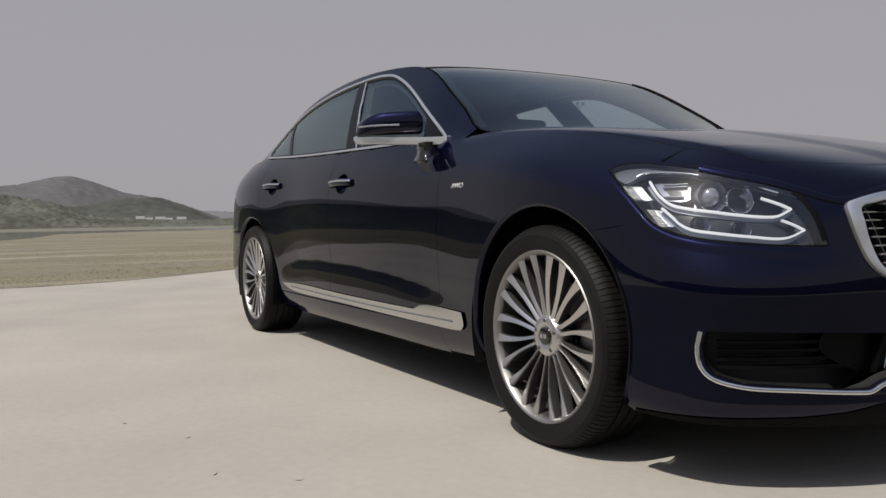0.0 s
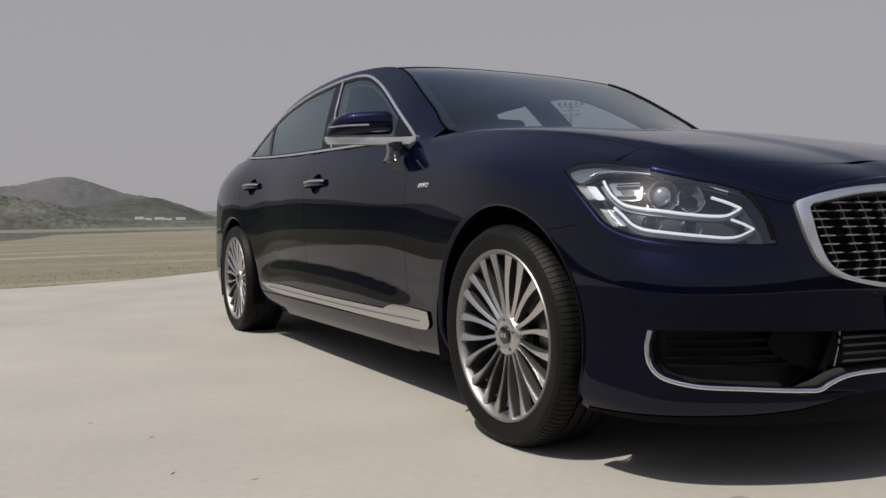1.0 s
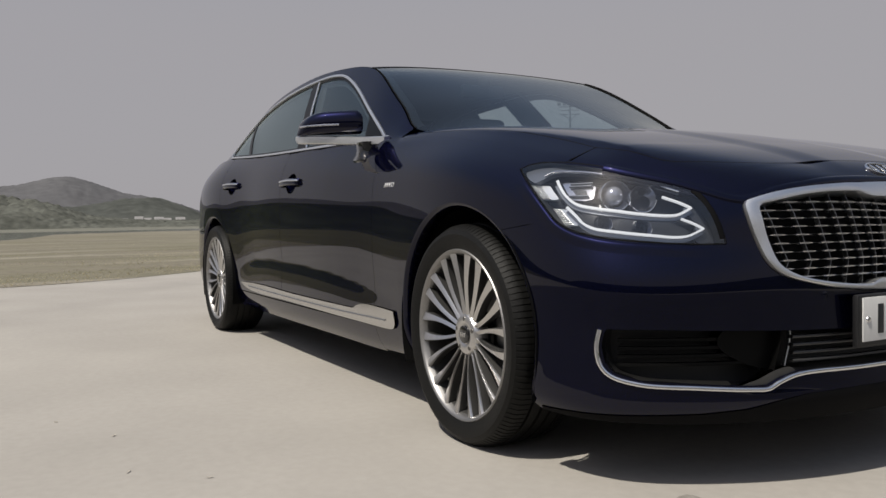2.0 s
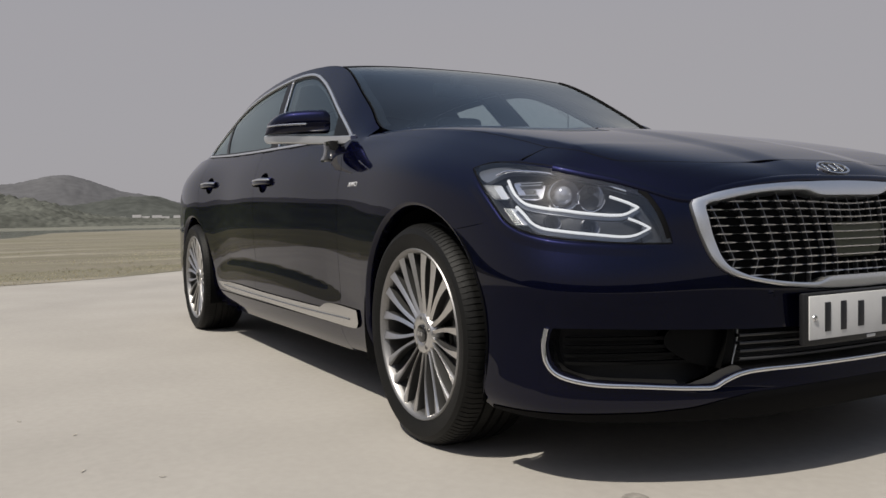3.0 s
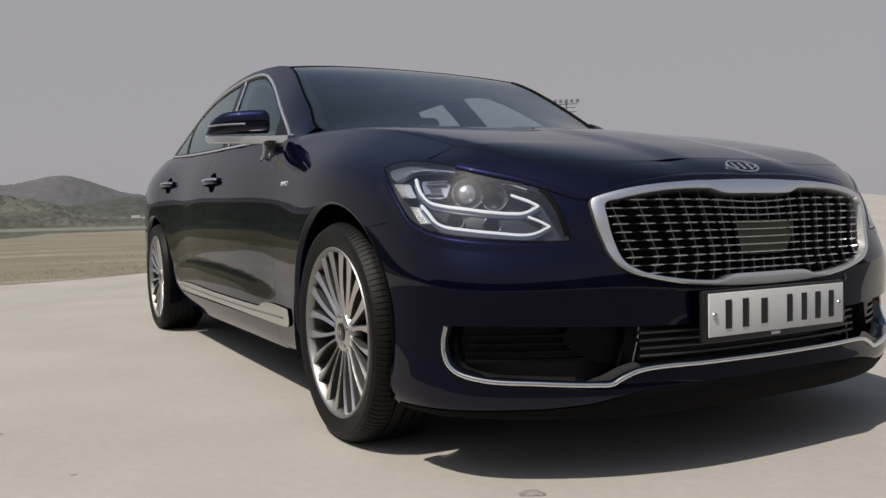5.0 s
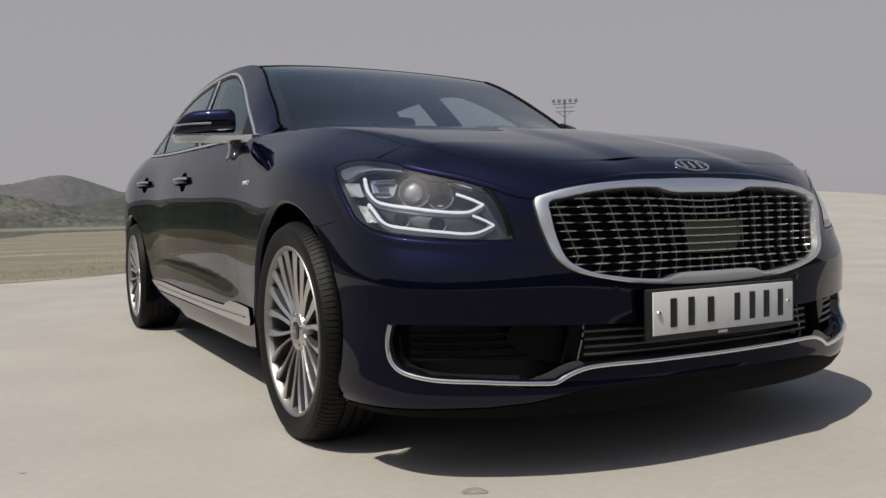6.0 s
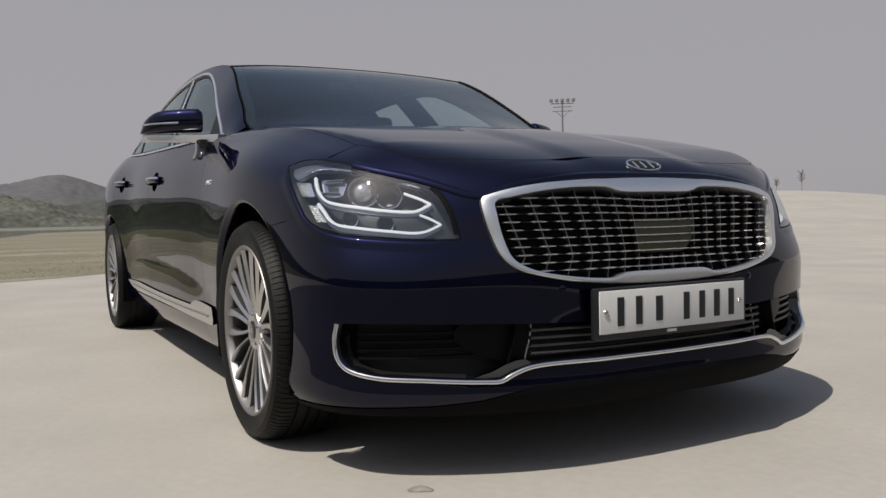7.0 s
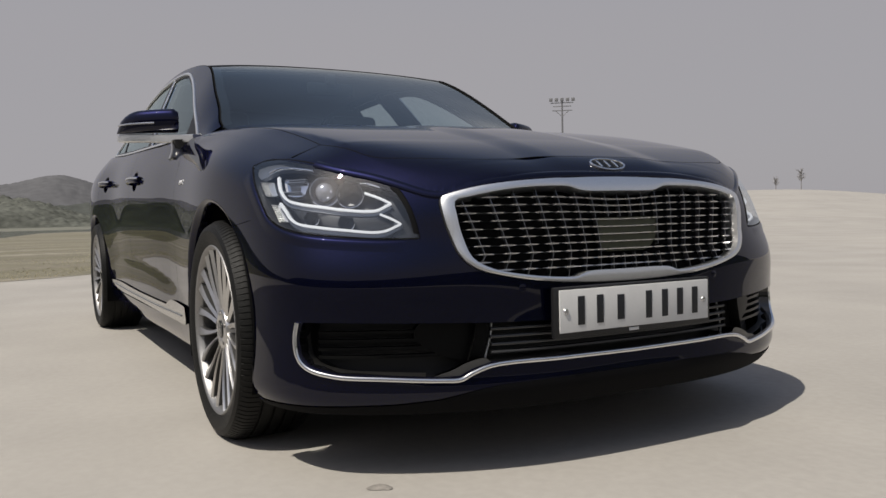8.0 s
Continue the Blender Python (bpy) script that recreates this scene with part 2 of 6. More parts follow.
def hollow(a, z):
    a = np.abs(a)
    a = np.minimum(a, 2 * A_TAIL - a)
    crease, deep = np.interp(a, HOLLOW[0], HOLLOW[1]), np.interp(a, HOLLOW[0], HOLLOW[2])
    d = z - crease
    d = np.sign(d) * (np.sqrt(d * d + .006 ** 2) - .006)
    up, down = np.clip(d / (.645 - crease), 0, 1), np.clip(-d / .112, 0, 1)
    return -.0102 * deep * np.where(d > 0, (1 - up) ** 1.35, (1 - down) ** 2)


def body_v(a, v):
    """The body's surface at a along the outline and level v."""
    a, v = np.broadcast_arrays(np.asarray(a, float), np.asarray(v, float))
    shape, a, v = a.shape, a.ravel(), v.ravel()
    z = _across(np.stack([f(a) for f in _sz], 1), v)
    d = _across(np.stack([f(a) for f in _sd], 1), v) + hollow(a, z)
    x, y, e = _px(a), _py(a), 1e-3
    tx, ty = _px(a + e) - _px(a - e), _py(a + e) - _py(a - e)
    l = np.hypot(tx, ty)
    return np.stack([x - ty / l * d, y + tx / l * d, z], -1).reshape(*shape, 3)


def body(a, z):
    """The body's surface at a along the outline and height z."""
    a, z = np.broadcast_arrays(np.asarray(a, float), np.asarray(z, float))
    shape, a, z = a.shape, a.ravel(), z.ravel()
    rows = np.stack([f(a) for f in _sz], 1)
    lo, hi = np.zeros(len(a)), np.full(len(a), 8.0)
    for _ in range(26):
        mid = (lo + hi) / 2
        up = _across(rows, mid) < z
        lo, hi = np.where(up, mid, lo), np.where(up, hi, mid)
    return body_v(a, (lo + hi) / 2).reshape(*shape, 3)


def top_of(a):
    return _sz[8](a)


def bottom_of(a):
    return _sz[0](a)


# ---------------------------------------------------------------- bonnet, screens and roof: rows across the car
_ea = np.concatenate([[0], np.geomspace(0.004, float(a_at(-0.66)), 400)])
_el = body_v(_ea, np.full(len(_ea), 8.0))
_hood_mid = spline((-.8, -.62, -.3, 0, .2, .4, .55, .66, .72, .755), (1.03, 1.022, 1.002, .97, .935, .89, .85, .814, .789, .765))


def hood(x, y):
    """The bonnet's surface over (x, y)."""
    x, y = np.broadcast_arrays(np.asarray(x, float), np.asarray(y, float))
    ye, ze = np.interp(-x, -_el[:, 0], -_el[:, 1]), np.interp(-x, -_el[:, 0], _el[:, 2])
    t = np.clip(np.abs(y) / np.maximum(ye, 1e-4), 0, 1)
    # a crease on either side, from the windscreen's corner over the lamp to the grille's corner
    d = np.abs(y) - np.interp(x, (-.62, -.2, 0, .126, .29, .42, .51, .56, .60, .66, .72), (.775, .745, .725, .707, .69, .675, .66, .64, .612, .55, .48))
    far = np.sqrt(d * d + .005 ** 2) - .005
    ridge = .019 * np.exp(-far / np.where(d < 0, .13, .05)) * np.clip((.70 - x) / .25, 0, 1) * np.clip((x + .75) / .3, 0, 1)
    # a raised middle with soft flanks, and a slight break where the nose turns down
    up = np.clip((.265 - np.abs(y - .025)) / .125, 0, 1)
    up = up * up * (3 - 2 * up) - .5
    ridge = ridge + .0068 * up * np.clip((.735 - x) / .06, 0, 1) * np.clip((x + .40) / .3, 0, 1)
    mid = _hood_mid(x) + .004 * np.interp(x, (.40, .657, .745), (0, 1, 0))
    return np.stack([x, y, ze + (mid - ze) * (1 - .27 * t ** 2 - .73 * t ** 8) + ridge * (1 - t ** 12)], -1)


# Edge of the glasshouse seen from above: cowl, front pillar, roof rail, rear pillar, deck.
RAIL = [(-.40, 0, .995), (-.42, .25, .998), (-.50, .5, 1.003), (-.61, .645, 1.006), (-.68, .704, 1.018), (-.80, .695, 1.092), (-.95, .670, 1.185), (-1.12, .638, 1.283), (-1.30, .608, 1.362), (-1.6, .603, 1.416),
        (-2.0, .606, 1.443), (-2.5, .604, 1.436), (-2.9, .604, 1.394), (-3.3, .612, 1.288), (-3.6, .625, 1.16), (-3.8, .6, 1.06), (-3.92, .4, 1.05), (-3.95, 0, 1.05)]
_rk = np.array(RAIL)
_rc = np.concatenate([[0], np.cumsum(np.linalg.norm(np.diff(_rk, axis=0), axis=1))])
_rt = np.linspace(0, _rc[-1], 1500)
_rx, _ry, _rz = (spline(_rc, _rk[:, i])(_rt) for i in range(3))
_rx = np.minimum.accumulate(_rx)
_roof_mid = spline((-3.95, -3.6, -3.3, -2.9, -2.5, -2.1, -1.75, -1.5, -1.3, -1.0, -.7, -.4), (1.05, 1.215, 1.335, 1.425, 1.464, 1.472, 1.455, 1.426, 1.383, 1.27, 1.135, .995))


def roof(x, y):
    """Screens and roof over (x, y)."""
    x, y = np.broadcast_arrays(np.asarray(x, float), np.asarray(y, float))
    ye, ze = np.interp(-x, -_rx, _ry), np.interp(-x, -_rx, _rz)
    t = np.clip(np.abs(y) / np.maximum(ye, 1e-4), 0, 1)
    return np.stack([x, y, ze + (_roof_mid(x) - ze) * (1 - t ** 2.3)], -1)


def flank(x, z):
    """The glasshouse's side on the right at (x, z), from the waist to the roof rail."""
    x, z = np.broadcast_arrays(np.asarray(x, float), np.asarray(z, float))
    low = body_v(a_at(x), np.full(x.shape, 8.0))
    yb, zb = -low[..., 1] - .025, low[..., 2]
    yr, zr = np.interp(-x, -_rx, _ry), np.interp(-x, -_rx, _rz)
    u = np.clip((z - zb) / np.maximum(zr - zb, .02), -.2, 1)
    return np.stack([x, -(yb + (yr - yb) * u + .05 * u * (1 - u) * np.clip((zr - zb) / .4, 0, 1)), z], -1)


# ---------------------------------------------------------------- mesh tools
def made(name, verts, faces, mat, parent=None, label="", normals=None, smooth=True):
    """ONE mesh object, under a thing or a part if parent is given."""
    me = bpy.data.meshes.new(name)
    me.from_pydata([tuple(map(float, v)) for v in verts], [], [tuple(map(int, f)) for f in faces])
    me.materials.append(mat)
    me.polygons.foreach_set("use_smooth", [smooth] * len(me.polygons))
    me.update()
    if normals is not None:
        me.normals_split_custom_set_from_vertices([tuple(map(float, n)) for n in normals])
    ob = new(name, me)
    if parent is not None:
        ob.parent = parent
    return tagged(ob, label)


def part(name, bm, mat, parent, label="", smooth=True, angle=40):
    """A bmesh as ONE mesh object under a thing or a part; edges sharper than the angle stay sharp."""
    bm.normal_update()
    for f in bm.faces:
        f.smooth = smooth
    for e in bm.edges:
        if len(e.link_faces) == 2 and e.calc_face_angle(0) > radians(angle):
            e.smooth = False
    me = bpy.data.meshes.new(name)
    bm.to_mesh(me)
    bm.free()
    me.materials.append(mat)
    ob = new(name, me)
    if parent is not None:
        ob.parent = parent
    return tagged(ob, label)


def distance_to(poly, pts):
    """Signed distance of 2D points from a closed outline, positive inside."""
    a = np.asarray(poly, float)
    b = np.roll(a, -1, axis=0)
    best, inside = np.full(len(pts), 1e9), np.zeros(len(pts), bool)
    for p, q in zip(a, b):
        d = q - p
        w = pts - p
        t = np.clip((w @ d) / max(d @ d, 1e-12), 0, 1)
        best = np.minimum(best, np.hypot(*(w - t[:, None] * d).T))
        cross = (p[1] > pts[:, 1]) != (q[1] > pts[:, 1])
        inside ^= cross & (pts[:, 0] < (q[0] - p[0]) * (pts[:, 1] - p[1]) / (q[1] - p[1] if q[1] != p[1] else 1e-12) + p[0])
    return np.where(inside, best, -best)


def outline(points, n=120, closed=True, sharp=()):
    """A smooth closed outline through a few points; at the points named in sharp it keeps a corner."""
    p = np.asarray(points, float)
    m = len(p)
    out = []
    for i in range(m if closed else m - 1):
        p0, p1, p2, p3 = p[(i - 1) % m], p[i], p[(i + 1) % m], p[(i + 2) % m]
        if not closed and i == 0 or i in sharp:
            p0 = 2 * p1 - p2
        if not closed and i == m - 2 or (i + 1) % m in sharp:
            p3 = 2 * p2 - p1
        d0, d1, d2 = (max(np.linalg.norm(v), 1e-6) ** .5 for v in (p1 - p0, p2 - p1, p3 - p2))
        m1 = (p2 - p1) + d1 * ((p1 - p0) / d0 - (p2 - p0) / (d0 + d1))
        m2 = (p2 - p1) + d1 * ((p3 - p2) / d2 - (p3 - p1) / (d1 + d2))
        k = max(2, n // m)
        for s in np.arange(k) / k:
            out.append((2 * s ** 3 - 3 * s ** 2 + 1) * p1 + (s ** 3 - 2 * s ** 2 + s) * m1 + (3 * s ** 2 - 2 * s ** 3) * p2 + (s ** 3 - s ** 2) * m2)
    if not closed:
        out.append(p[-1])
    return np.array(out)


def normals_of(surface, pq, e=1e-3):
    du = surface(pq[:, 0] + e, pq[:, 1]) - surface(pq[:, 0] - e, pq[:, 1])
    dv = surface(pq[:, 0], pq[:, 1] + e) - surface(pq[:, 0], pq[:, 1] - e)
    n = np.cross(du, dv)
    return n / np.maximum(np.linalg.norm(n, axis=1), 1e-9)[:, None]


def sheet(surface, poly, step, holes=(), gap=0.002, depth=0.012, out=1, lift=0.0):
    """A panel cut from a surface along an outline in its two coordinates, with its edges turned in. Gives vertices, faces, normals."""
    poly = np.asarray(poly, float)
    lo, hi = poly.min(0) - step * .6, poly.max(0) + step * .6
    nu, nv = (max(2, int(math.ceil(s / step)) + 1) for s in hi - lo)
    u, v = np.linspace(lo[0], hi[0], nu), np.linspace(lo[1], hi[1], nv)
    pq = np.stack(np.meshgrid(u, v, indexing="ij"), -1).reshape(-1, 2)
    sd = distance_to(poly, pq)
    for h in holes:
        sd = np.minimum(sd, -distance_to(h, pq))
    sd = sd - gap
    sd[np.abs(sd) < step * .02] = step * .02
    index, points, faces, rim = {}, [], [], {}

    def vert(key, where):
        if key not in index:
            index[key] = len(points)
            points.append(where)
        return index[key]

    for i in range(nu - 1):
        for j in range(nv - 1):
            ids = (i * nv + j, (i + 1) * nv + j, (i + 1) * nv + j + 1, i * nv + j + 1)
            s = [sd[k] for k in ids]
            if max(s) <= 0:
                continue
            loop, cut = [], []
            for k in range(4):
                a, b, sa, sb = ids[k], ids[(k + 1) % 4], s[k], s[(k + 1) % 4]
                if sa > 0:
                    loop.append(vert(a, pq[a]))
                if (sa > 0) != (sb > 0):
                    c, d = (a, b) if a < b else (b, a)
                    w = sd[c] / (sd[c] - sd[d])
                    loop.append(vert((c, d), pq[c] * (1 - w) + pq[d] * w))
                    cut.append((loop[-1], sa > 0))
            if len(loop) > 2:
                faces.append(loop)
                if len(cut) == 2:
                    a, b = (cut[0][0], cut[1][0]) if cut[0][1] else (cut[1][0], cut[0][0])
                    rim[a] = b
    points = np.array(points)
    n = normals_of(surface, points) * out
    p = surface(points[:, 0], points[:, 1]) + n * lift
    if out < 0:
        faces = [f[::-1] for f in faces]
    verts, norms = list(p), list(n)
    if depth:
        for a, b in rim.items():
            side = np.cross(p[b] - p[a], n[a]) * out
            side /= max(np.linalg.norm(side), 1e-9)
            k = len(verts)
            verts += [p[a], p[b], p[b] - n[b] * depth, p[a] - n[a] * depth]
            norms += [side] * 4
            faces.append((k, k + 1, k + 2, k + 3) if out > 0 else (k + 3, k + 2, k + 1, k))
    return np.array(verts), faces, np.array(norms)


def panel(name, parent, mat, data, label="", left=False):
    """A cut sheet as a part; left: its mirror image on the car's other side."""
    p, f, n = data
    if left:
        p, n, f = p * (1, -1, 1), n * (1, -1, 1), [q[::-1] for q in f]
    return made(name, p, f, mat, parent, label, n)


def both(name, parent, mat, data, label=""):
    return panel(name, parent, mat, data, label), panel(name, parent, mat, data, label, True)


def swept(path, up, section, closed=False):
    """A section (across, out) swept along a path; up: the outward way at each point. Gives vertices and faces."""
    path, up, section = np.asarray(path, float), np.asarray(up, float), np.asarray(section, float)
    t = np.gradient(path, axis=0) if not closed else np.roll(path, -1, 0) - np.roll(path, 1, 0)
    side = np.cross(t, up)
    side /= np.maximum(np.linalg.norm(side, axis=1), 1e-9)[:, None]
    n, m = len(path), len(section)
    verts = (path[:, None] + side[:, None] * section[None, :, :1] + up[:, None] * section[None, :, 1:]).reshape(-1, 3)
    faces = [(i * m + j, i * m + (j + 1) % m, (i + 1) % n * m + (j + 1) % m, (i + 1) % n * m + j) for i in range(n if closed else n - 1) for j in range(m)]
    if not closed:
        faces += [tuple(range(m))[::-1], tuple((n - 1) * m + j for j in range(m))]
    return verts, faces


def bar_section(w, h, k=3):
    """A bar's section, w wide and h high, with rounded upper edges."""
    r = min(w, h) * .4
    pts = [(-w / 2, -h * .3)]
    pts += [(-w / 2 + r - r * math.cos(a), h - r + r * math.sin(a)) for a in np.linspace(0, math.pi / 2, k)]
    pts += [(w / 2 - r + r * math.sin(a), h - r + r * math.cos(a)) for a in np.linspace(0, math.pi / 2, k)]
    return pts + [(w / 2, -h * .3)]


def moulding(name, parent, mat, surface, pq, w, h, out=1, label="", closed=False, sides="both", lift=0.0):
    """A bar that follows a line on a surface."""
    pq = np.asarray(pq, float)
    n = normals_of(surface, pq) * out
    v, f = swept(surface(pq[:, 0], pq[:, 1]) + n * lift, n, bar_section(w, h), closed)
    ob = None
    for mirrored in ((False, True) if sides == "both" else (False,)):
        bm = bmesh.new()
        vs = [bm.verts.new(p * (1, -1, 1) if mirrored else p) for p in v]
        for q in f:
            bm.faces.new([vs[k] for k in q])
        bmesh.ops.recalc_face_normals(bm, faces=bm.faces)
        ob = part(name, bm, mat, parent, label, angle=50)
    return ob


def ring(surface, outer, inner, rise, k=6, out=1):
    """A rounded frame between two outlines of as many points."""
    n = len(outer)
    rows = []
    for j in range(k + 1):
        s = j / k
        pq = np.asarray(outer) * (1 - s) + np.asarray(inner) * s
        rows.append(surface(pq[:, 0], pq[:, 1]) + normals_of(surface, pq) * out * (rise * math.sin(math.pi * min(1, s * .55 + .2)) ** .7 if 0 < j else -.004))
    pq = np.asarray(inner)
    rows.append(surface(pq[:, 0], pq[:, 1]) - normals_of(surface, pq) * out * .03)
    v = np.concatenate(rows)
    f = [(j * n + i, j * n + (i + 1) % n, (j + 1) * n + (i + 1) % n, (j + 1) * n + i) for j in range(k + 1) for i in range(n)]
    return v, f


def from_lists(v, f):
    bm = bmesh.new()
    vs = [bm.verts.new(p) for p in v]
    for q in f:
        try:
            bm.faces.new([vs[k] for k in q])
        except ValueError:
            pass
    bmesh.ops.recalc_face_normals(bm, faces=bm.faces)
    return bm


def box_bm(x, y, z, sx, sy, sz, bevel=0.0, seg=2, bm=None):
    """A box round (x, y, z), its edges rounded."""
    own = bmesh.new()
    bmesh.ops.create_cube(own, size=1, matrix=Matrix.LocRotScale((x, y, z), None, (sx, sy, sz)))
    if bevel:
        bmesh.ops.bevel(own, geom=own.edges[:], offset=bevel, segments=seg, affect="EDGES", profile=0.6)
    if bm is None:
        return own
    me = bpy.data.meshes.new("swap")
    own.to_mesh(me)
    own.free()
    bm.from_mesh(me)
    bpy.data.meshes.remove(me)
    return bm


def turned(profile, n=48):
    """A profile (radius, along) turned round the y axis. Gives vertices and faces."""
    m = len(profile)
    v = [(r * math.sin(2 * math.pi * i / n), s, r * math.cos(2 * math.pi * i / n)) for i in range(n) for r, s in profile]
    f = [(i * m + j, i * m + j + 1, (i + 1) % n * m + j + 1, (i + 1) % n * m + j) for i in range(n) for j in range(m - 1)]
    return v, f


def thing(name, label, category, group="", kind="", at=(0, 0, 0)):
    ob = new(name)
    ob.location = at
    ob.empty_display_size = 0.2
    return tagged(ob, label, category, group, kind)


# ---------------------------------------------------------------- the ground, one sheet to the horizon
def smooth01(t):
    t = np.clip(t, 0, 1)
    return t * t * (3 - 2 * t)


def land(x, y):
    """The ground's height: level round the car, rising to a paved crest behind its left, low by the river."""
    r, az = np.hypot(x, y), np.degrees(np.arctan2(y, x))
    rise = smooth01((r - 14) / 90) * (1 - smooth01((r - 104) / 60)) + .0
    return 2.75 * rise * smooth01((150 - az) / 18) * smooth01((az - 110) / 19)


def concrete_edge(y):
    """x of the concrete's far edge."""
    return np.interp(y, (-60, -12, -6, -2.3, -1.1, -.4, .6, 6, 14, 80), (-34, -12.5, -9.6, -8.02, -8.4, -8.95, -9.8, -15.5, -26, -130))


def ground():
    radii = np.concatenate([[0], np.linspace(.6, 6, 10), np.geomspace(6.6, 3000, 66)])
    n = 240
    ang = np.linspace(0, 2 * np.pi, n, endpoint=False)
    v = [(0, 0, 0)]
    for r in radii[1:]:
        x, y = r * np.cos(ang), r * np.sin(ang)
        v += list(zip(x, y, land(x, y)))
    f = [(0, 1 + i, 1 + (i + 1) % n) for i in range(n)]
    for k in range(len(radii) - 2):
        a, b = 1 + k * n, 1 + (k + 1) * n
        f += [(a + i, b + i, b + (i + 1) % n, a + (i + 1) % n) for i in range(n)]
    return tagged(made("ground", v, f, CONCRETE), "pale dusty concrete apron with faint stains", "ground", kind="structure")


def concrete():
    m = material("dusty_concrete", (0.292, 0.275, 0.249), rough=0.85, grain=0.05, grain_scale=30, stain=0.10, stain_scale=1.1, bump=0.12, bump_scale=25)
    n, l = m.node_tree.nodes, m.node_tree.links
    b = n["Principled BSDF"]
    old = b.inputs["Base Color"].links[0].from_socket
    g = n.new("ShaderNodeNewGeometry")
    # broad drifts of paler dust, and small dark specks
    t, r, x = n.new("ShaderNodeTexNoise"), n.new("ShaderNodeMapRange"), n.new("ShaderNodeMix")
    t.inputs["Scale"].default_value, t.inputs["Detail"].default_value, t.inputs["Distortion"].default_value = 0.22, 3, 0.6
    r.inputs["From Min"].default_value, r.inputs["From Max"].default_value = 0.42, 0.68
    r.inputs["To Max"].default_value = 0.5
    x.data_type = "RGBA"
    x.inputs[7].default_value = (0.352, 0.330, 0.294, 1)
    l.new(g.outputs["Position"], t.inputs["Vector"])
    l.new(t.outputs["Fac"], r.inputs["Value"])
    l.new(r.outputs["Result"], x.inputs["Factor"])
    l.new(old, x.inputs[6])
    s, q, w = n.new("ShaderNodeTexVoronoi"), n.new("ShaderNodeMapRange"), n.new("ShaderNodeMix")
    s.inputs["Scale"].default_value = 2.3
    q.inputs["From Min"].default_value, q.inputs["From Max"].default_value = 0.012, 0.03
    q.inputs["To Min"].default_value, q.inputs["To Max"].default_value = 0.4, 0.0
    w.data_type = "RGBA"
    w.inputs[7].default_value = (0.18, 0.16, 0.13, 1)
    l.new(g.outputs["Position"], s.inputs["Vector"])
    l.new(s.outputs["Distance"], q.inputs["Value"])
    l.new(q.outputs["Result"], w.inputs["Factor"])
    l.new(x.outputs[2], w.inputs[6])
    l.new(w.outputs[2], b.inputs["Base Color"])
    return m


CONCRETE = concrete()


def dry_grass():
    m = material("dry_grass_soil", (0.150, 0.134, 0.098), rough=0.95, grain=0.22, grain_scale=6, stain=0.14, stain_scale=0.35, bump=0.5, bump_scale=9)
    n, l = m.node_tree.nodes, m.node_tree.links
    b = n["Principled BSDF"]
    old = b.inputs["Base Color"].links[0].from_socket
    # pale worn tracks that run along the field
    g, s, t, r, x = n.new("ShaderNodeNewGeometry"), n.new("ShaderNodeMapping"), n.new("ShaderNodeTexNoise"), n.new("ShaderNodeMapRange"), n.new("ShaderNodeMix")
    s.inputs["Scale"].default_value = (0.55, 0.07, 1)
    t.inputs["Scale"].default_value, t.inputs["Detail"].default_value = 1.0, 4
    r.inputs["From Min"].default_value, r.inputs["From Max"].default_value, r.inputs["To Max"].default_value = 0.5, 0.66, 0.75
    x.data_type = "RGBA"
    x.inputs[7].default_value = (0.245, 0.224, 0.180, 1)
    l.new(g.outputs["Position"], s.inputs["Vector"])
    l.new(s.outputs["Vector"], t.inputs["Vector"])
    l.new(t.outputs["Fac"], r.inputs["Value"])
    l.new(r.outputs["Result"], x.inputs["Factor"])
    l.new(old, x.inputs[6])
    # olive drifts where the grass is greener
    s2, t2, r2, x2 = n.new("ShaderNodeMapping"), n.new("ShaderNodeTexNoise"), n.new("ShaderNodeMapRange"), n.new("ShaderNodeMix")
    s2.inputs["Scale"].default_value, s2.inputs["Location"].default_value = (0.9, 0.16, 1), (3, 11, 0)
    t2.inputs["Scale"].default_value, t2.inputs["Detail"].default_value = 1.0, 5
    r2.inputs["From Min"].default_value, r2.inputs["From Max"].default_value, r2.inputs["To Max"].default_value = 0.42, 0.68, 0.8
    x2.data_type = "RGBA"
    x2.inputs[7].default_value = (0.110, 0.106, 0.058, 1)
    l.new(g.outputs["Position"], s2.inputs["Vector"])
    l.new(s2.outputs["Vector"], t2.inputs["Vector"])
    l.new(t2.outputs["Fac"], r2.inputs["Value"])
    l.new(r2.outputs["Result"], x2.inputs["Factor"])
    l.new(x.outputs[2], x2.inputs[6])
    l.new(x2.outputs[2], b.inputs["Base Color"])
    return m


DRY_GRASS = dry_grass()
WATER = material("still_river_water", (0.085, 0.09, 0.08), rough=0.07, spec=0.5, bump=0.02, bump_scale=3)
BANK = material("far_bank_soil", (0.125, 0.125, 0.098), rough=0.95, grain=0.2, grain_scale=0.6, stain=0.2, stain_scale=0.06)
ground()


